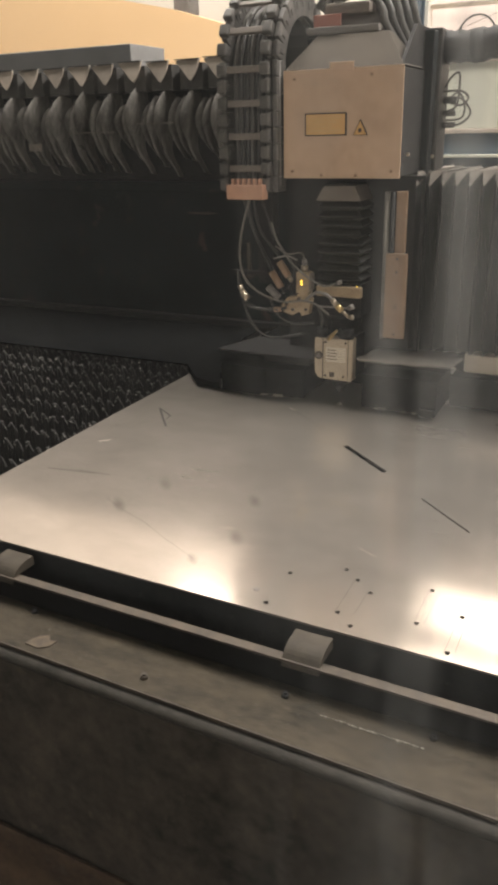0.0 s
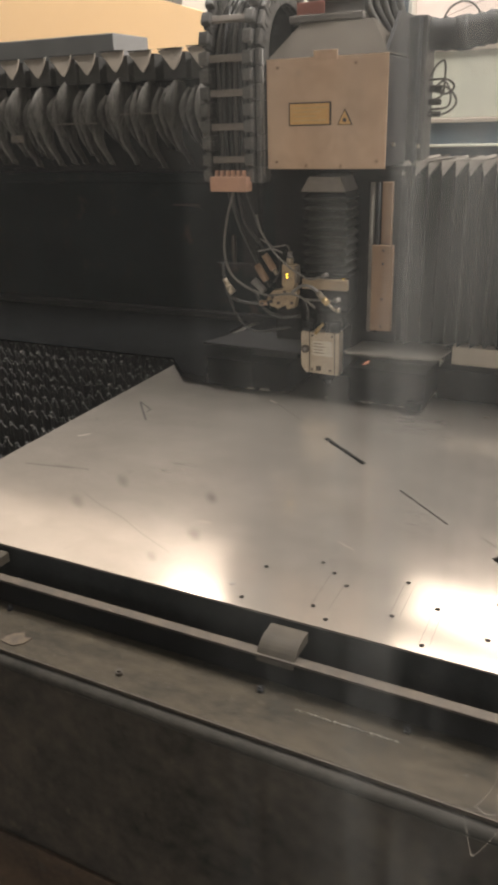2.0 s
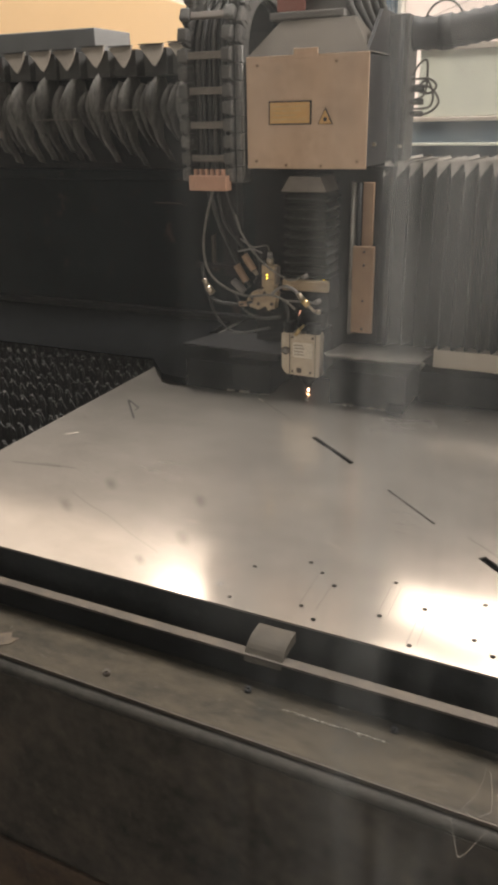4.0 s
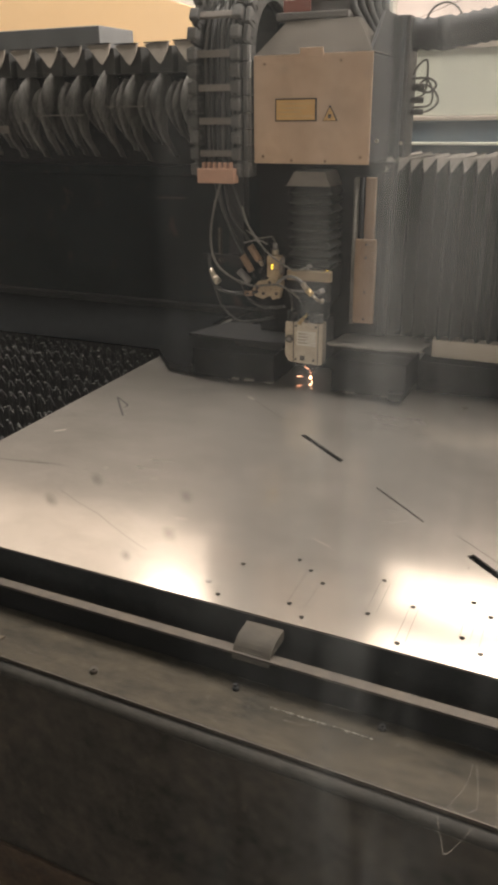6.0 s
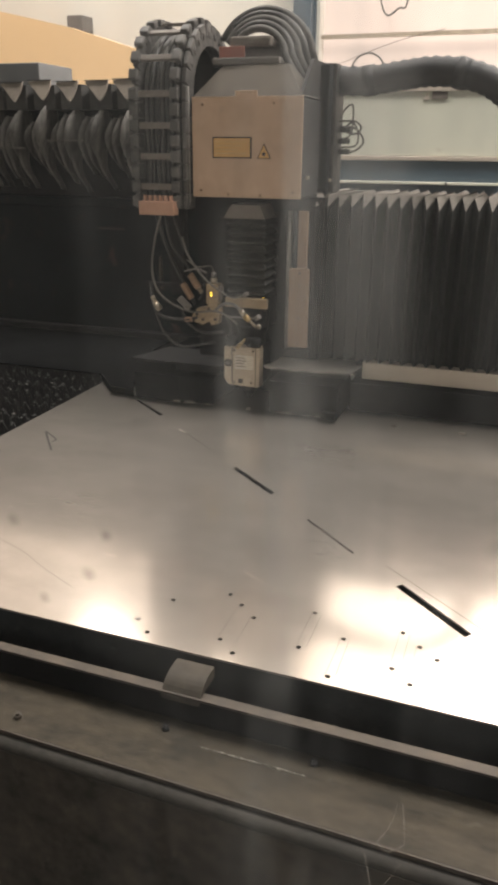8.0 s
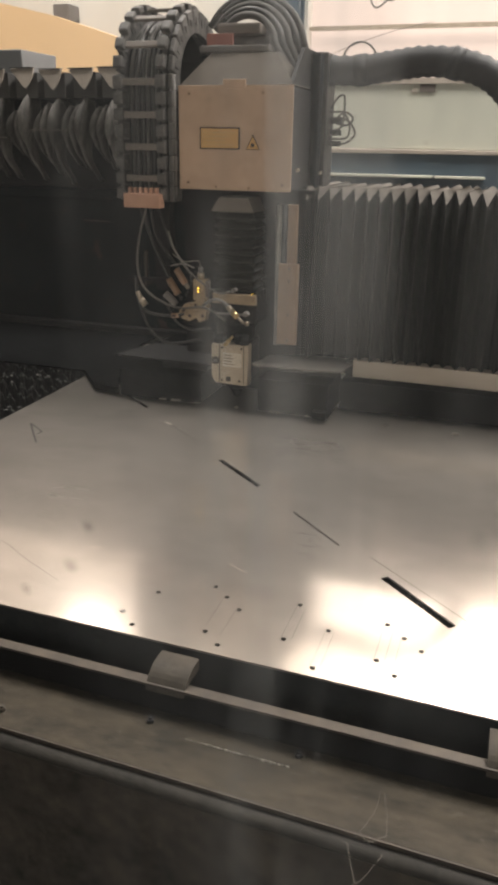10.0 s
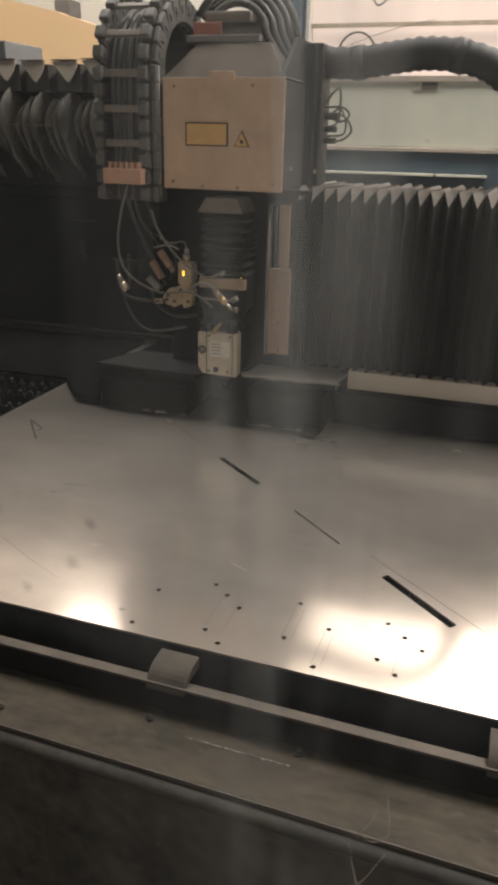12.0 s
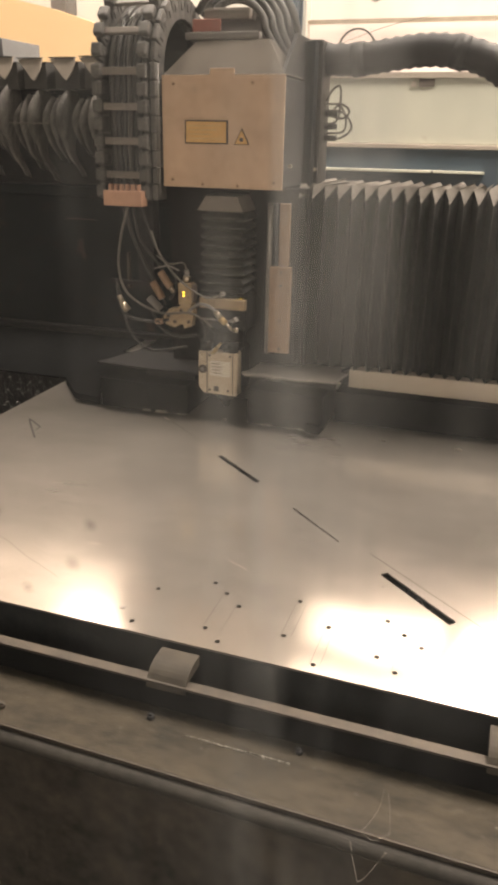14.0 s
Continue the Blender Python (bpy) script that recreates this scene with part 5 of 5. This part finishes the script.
# ---- behind the bridge ----
def cabinet():
    c = thing("control_cabinet", (0.8, 4.6, 0.0), "white enamelled machine cabinet on a blue base", "cabinet")
    yy = 4.4
    part("body", boxes((-0.78, 2.4, yy, yy + 0.5, 1.501, 1.810), bevel=0.006), WHITE, c, "off-white enamelled casing")
    part("top_edge", boxes((-0.78, 2.4, yy - 0.012, yy - 0.001, 1.793, 1.818)), BAR, c)
    part("lower_lip", boxes((-0.80, 2.4, yy - 0.02, yy - 0.002, 1.481, 1.500), bevel=0.003), BAR, c)
    part("base", boxes((-0.80, 2.4, yy - 0.005, yy + 0.5, 0.0, 1.480)), BLUE, c, "blue painted base")
    part("white_strip", boxes((-0.80, 0.03, yy - 0.05, yy - 0.006, 1.372, 1.384), bevel=0.002), WHITE, c)
    part("plate_label", boxes((-0.317, -0.243, yy - 0.006, yy - 0.002, 1.756, 1.790)), CROSSBAR, c, "small dull tan label")
    part("label_triangle", prism(bmesh.new(), [(-0.356, 1.756), (-0.325, 1.756), (-0.340, 1.787)], "y", yy - 0.006, yy - 0.002), BAR, c)
    for x in (-0.21, 0.65):
        part("bolt", disc_rod(x, yy - 0.056, yy - 0.05, 1.378, 0.007, 8), GREY, c)
    part("door_gap", boxes((1.1, 1.106, yy - 0.004, yy - 0.001, 1.51, 1.79)), INK, c)


cabinet()


# ---- sparks: time of flight and the two ends of each streak ----
FLIGHTS = [
    (0, (-0.695, 2.000, 0.919), (-0.679, 2.000, 0.920)),
    (0.5, (-0.679, 1.970, 0.930), (-0.652, 1.970, 0.916)),
    (0.5, (-0.392, 1.970, 0.937), (-0.289, 1.970, 0.962)),
    (0.5, (-0.371, 1.970, 0.944), (-0.211, 1.970, 0.991)),
    (0.5, (-0.007, 1.307, 0.900), (0.021, 1.312, 0.900)),
    (1, (-0.715, 2.000, 0.915), (-0.703, 2.000, 0.911)),
    (1, (-0.398, 2.000, 0.936), (-0.341, 2.000, 0.928)),
    (1.5, (-0.707, 2.000, 0.924), (-0.688, 2.000, 0.922)),
    (1.5, (-0.470, 2.050, 0.903), (-0.451, 2.050, 0.897)),
    (2, (-0.752, 2.000, 0.915), (-0.701, 2.000, 0.912)),
    (2, (-0.349, 2.000, 0.968), (-0.322, 2.000, 0.984)),
    (2.5, (-0.198, 1.950, 0.977), (-0.160, 1.950, 0.990)),
    (2.5, (-0.395, 1.960, 0.922), (-0.381, 1.960, 0.906)),
    (3, (-0.878, 1.950, 0.959), (-0.858, 1.950, 0.973)),
    (3, (-0.875, 1.950, 0.903), (-0.864, 1.950, 0.878)),
    (3, (-0.619, 1.930, 0.923), (-0.597, 1.930, 0.911)),
    (5.5, (-0.359, 2.050, 0.962), (-0.240, 2.050, 0.982)),
    (5.5, (-0.366, 2.050, 0.968), (-0.198, 2.050, 0.962)),
    (5.5, (-0.609, 2.050, 0.929), (-0.538, 2.050, 0.955)),
    (5.5, (-0.954, 2.100, 0.911), (-0.916, 2.100, 0.925)),
    (5.5, (-0.465, 2.000, 0.913), (-0.525, 2.000, 0.879)),
    (6, (-0.447, 2.050, 0.937), (-0.429, 2.050, 0.919)),
    (6.5, (-1.079, 2.100, 0.839), (-1.021, 2.100, 0.861)),
    (6.5, (-0.354, 1.440, 0.900), (-0.353, 1.461, 0.900)),
    (7.5, (-0.431, 2.140, 0.910), (-0.296, 2.140, 0.944)),
    (11, (-0.697, 2.000, 0.922), (-0.678, 2.000, 0.923)),
    (11, (-0.622, 1.615, 0.900), (-0.602, 1.712, 0.900)),
    (11, (-0.483, 2.040, 0.901), (-0.463, 2.040, 0.914)),
    (11, (-0.438, 2.000, 0.907), (-0.460, 2.000, 0.889)),
    (11, (-0.438, 2.040, 0.912), (-0.372, 2.040, 0.944)),
    (11.5, (-0.465, 2.100, 0.909), (-0.352, 2.100, 0.941)),
    (11.5, (-0.458, 2.100, 0.915), (-0.396, 2.100, 0.916)),
    (12.5, (0.046, 1.912, 0.900), (0.061, 1.862, 0.900)),
    (13.5, (-0.438, 1.900, 0.946), (-0.421, 1.900, 0.934)),
]


def sparks():
    made = []
    for t, a, b in FLIGHTS:
        a, b = Vector(a), Vector(b)
        half = min((b - a).length, 0.10) / 2
        bm = rod(bmesh.new(), (0, 0, -half), (0, 0, 0), 0.0002, 6, 0.00045)
        rod(bm, (0, 0, 0), (0, 0, half), 0.00045, 6, 0.0002)
        ob = tagged(new("spark", mesh_of("spark", bm, SPARK)), "glowing orange spark thrown from the cut", "spark", "sparks from the cut")
        made.append((ob, t, Matrix.Translation((a + b) / 2) @ (b - a).to_track_quat("Z", "Y").to_matrix().to_4x4(), (b - a)))
    return made


SPARKS = sparks()

# bursts of sparks that fan out low over the sheet: time, number, nearest and farthest reach, first and last bearing in degrees
BURSTS = [(0.3, 24, 0.06, 0.52, -75, 30), (0.3, 20, 0.10, 0.62, 150, 235), (0.4, 3, 0.30, 0.50, -40, 20), (1.6, 7, 0.03, 0.24, 150, 215), (1.7, 4, 0.02, 0.20, 165, 200), (5.6, 5, 0.04, 0.40, 200, 265),
          (5.5, 6, 0.012, 0.14, 175, 330), (6.0, 3, 0.01, 0.05, 190, 330), (11.0, 4, 0.006, 0.06, 180, 320),
          (6.4, 20, 0.10, 0.62, 170, 262), (6.4, 9, 0.15, 0.48, -70, 15), (10.8, 4, 0.05, 0.42, 178, 186), (12.4, 9, 0.20, 0.80, 190, 345)]


def burst_sparks():
    rnd = random.Random(17)
    made = []
    for t, count, near, far, first, last in BURSTS:
        for n in range(count):
            a = math.radians(rnd.uniform(first, last))
            r = rnd.uniform(near ** 0.7, far ** 0.7) ** (1 / 0.7)
            half = rnd.uniform(0.010, 0.030) * (0.6 + r)
            bm = rod(bmesh.new(), (0, 0, -half), (0, 0, half * 0.4), 0.0003, 6, 0.0010)
            rod(bm, (0, 0, half * 0.4), (0, 0, half), 0.0010, 6, 0.0003)
            ob = tagged(new("spark", mesh_of("spark", bm, SPARK)), "glowing orange spark flying low over the sheet", "spark", "sparks from the cut")
            way = Vector((math.cos(a), math.sin(a), rnd.uniform(-0.12, 0.12)))
            made.append((ob, t, t, way.to_track_quat("Z", "Y").to_matrix().to_4x4(), way * r + Vector((0, 0, 0.008 + rnd.random() ** 2 * 0.10 * r))))
    # blue rays of the piercing arc
    for t0, t1 in ((6.6, 6.8), (7.3, 7.3)):
        for r, half, lift in ((0.06, 0.045, 0.006), (0.15, 0.045, 0.016), (0.12, 0.05, 0.003), (0.02, 0.012, 0.012)):
            bm = rod(bmesh.new(), (0, 0, -half), (0, 0, half), 0.0009, 6, 0.0003)
            ob = tagged(new("arc_ray", mesh_of("arc_ray", bm, SPARK_BLUE)), "thin blue-white ray of the piercing arc", "arc ray", "rays of the arc")
            way = Vector((1.0, 0.05, lift / max(r, 0.05)))
            made.append((ob, t0, t1, way.to_track_quat("Z", "Y").to_matrix().to_4x4(), Vector((r, 0, 0.006 + lift))))
    return made


BURST = burst_sparks()

# ---- motion ----
SHIFT = [
    (0, -0.0000, -0.0000, -0.0000),
    (0.5, 0.0021, -0.0216, -0.0018),
    (1, 0.0022, 0.0054, -0.0024),
    (1.5, 0.0092, 0.0298, -0.0012),
    (2, 0.0180, -0.0059, -0.0013),
    (2.5, 0.0179, -0.0434, -0.0014),
    (3, 0.0150, -0.0830, -0.0008),
    (5.5, 0.0065, 0.0467, -0.0010),
    (6, 0.0139, 0.0422, 0.0023),
    (6.2, 0.0200, 0.1150, 0.0010),
    (6.5, 0.0096, 0.1267, 0.0003),
    (7, 0.0110, 0.1359, -0.0005),
    (7.5, 0.0130, 0.1282, 0.0005),
    (8, 0.0004, 0.1355, 0.0014),
    (10.5, 0.0228, 0.0587, 0.0002),
    (11, 0.0143, 0.0336, -0.0019),
    (11.5, 0.0077, 0.0708, -0.0011),
    (11.8, 0.0270, 0.0500, 0.0200),
    (12, 0.0305, -0.0303, 0.0513),
    (12.5, 0.0442, -0.0759, -0.0012),
    (13, 0.0437, -0.0783, -0.0006),
    (13.5, 0.0413, -0.0816, -0.0001),
    (14, 0.0382, -0.0366, 0.0020),
]


def motions():
    for ob in (BRIDGE, CARRIAGE, CABLE_CHAIN):
        base = Vector(ob.location)
        walk(ob, [(t, Matrix.Translation(base + Vector((dx, dy, 0)))) for t, dx, dy, dz in SHIFT])
    # each spark waits in the nozzle, flies out, and drops into the trough
    for ob, t, m, way in SPARKS:
        rest = Vector((-0.455, 2.06, 1.107))
        rows = [(s, Matrix.Translation(rest + Vector((dx, dy, dz))) @ pose(0, 0, 0)) for s, dx, dy, dz in SHIFT if s < t - 0.3]
        if t >= 0.2:
            rows.append((t - 0.1, Matrix.Translation(m.translation.lerp(rest, 0.5)) @ m.to_quaternion().to_matrix().to_4x4()))
        rows.append((t, m))
        rows.append((min(t + 0.1, 14.0), Matrix.Translation(way.normalized() * 0.12) @ m)) if t < 13.95 else None
        low = Matrix.Translation((m.translation.x, 1.9, 0.47))
        rows += [(s, low) for s in (t + 0.3, 14.0) if s <= 14.0]
        walk(ob, rows)
    # burst sparks wait across the barrel, fan out from the nozzle, then fall into the trough
    for ob, t0, t1, turn, off in BURST:
        k = min(range(len(SHIFT)), key=lambda i: abs(SHIFT[i][0] - t0))
        dx, dy = SHIFT[k][1:3]
        tip = Vector((-0.462 + dx, 2.055 + dy, 0.888))
        rows = [(q, Matrix.Translation(Vector((-0.455 + px, 2.06 + py, 1.107 + pz))) @ turn) for q, px, py, pz in SHIFT if q < t0 - 0.25]
        rows.append((t0 - 0.08, Matrix.Translation(tip + Vector((0.007, 0.005, 0.219))) @ turn))
        rows.append((t0, Matrix.Translation(tip + off) @ turn))
        if t1 > t0:
            rows.append((t1, Matrix.Translation(tip + off) @ turn))
        rows.append((t1 + 0.08, Matrix.Translation(Vector((tip.x + off.x * 1.3, 1.9, 0.47))) @ turn))
        rows.append((14.0, Matrix.Translation(Vector((tip.x + off.x * 1.3, 1.9, 0.47))) @ turn))
        if t0 > 0.3:
            rows.insert(0, (0.0, rows[0][1])) if rows[0][0] > 0 else None
        walk(ob, rows)
    # the glow of the cut sinks out of the nozzle while it burns
    for ob, spells in ((GLOW, ((0.3, 1.7), (2.4, 2.6), (3.1, 6.1), (7.5, 7.7), (10.7, 11.6), (12.8, 12.8), (13.3, 13.3))), (ARC_GLOW, ((6.6, 6.8), (7.3, 7.3)))):
        rows = [(0.0, pose(0, 0, 0.03))]
        for a, b in spells:
            rows.append((a - 0.1, pose(0, 0, 0.03)))
            rows.append((a, pose(0, 0, 0)))
            if b > a:
                rows.append((b, pose(0, 0, 0)))
            rows.append((b + 0.1, pose(0, 0, 0.03)))
        walk(ob, rows + [(14.0, pose(0, 0, 0.03))])
    base = Vector(HEAD.location)
    walk(HEAD, [(t, Matrix.Translation(base + Vector((dx, dy, dz)))) for t, dx, dy, dz in SHIFT])


motions()
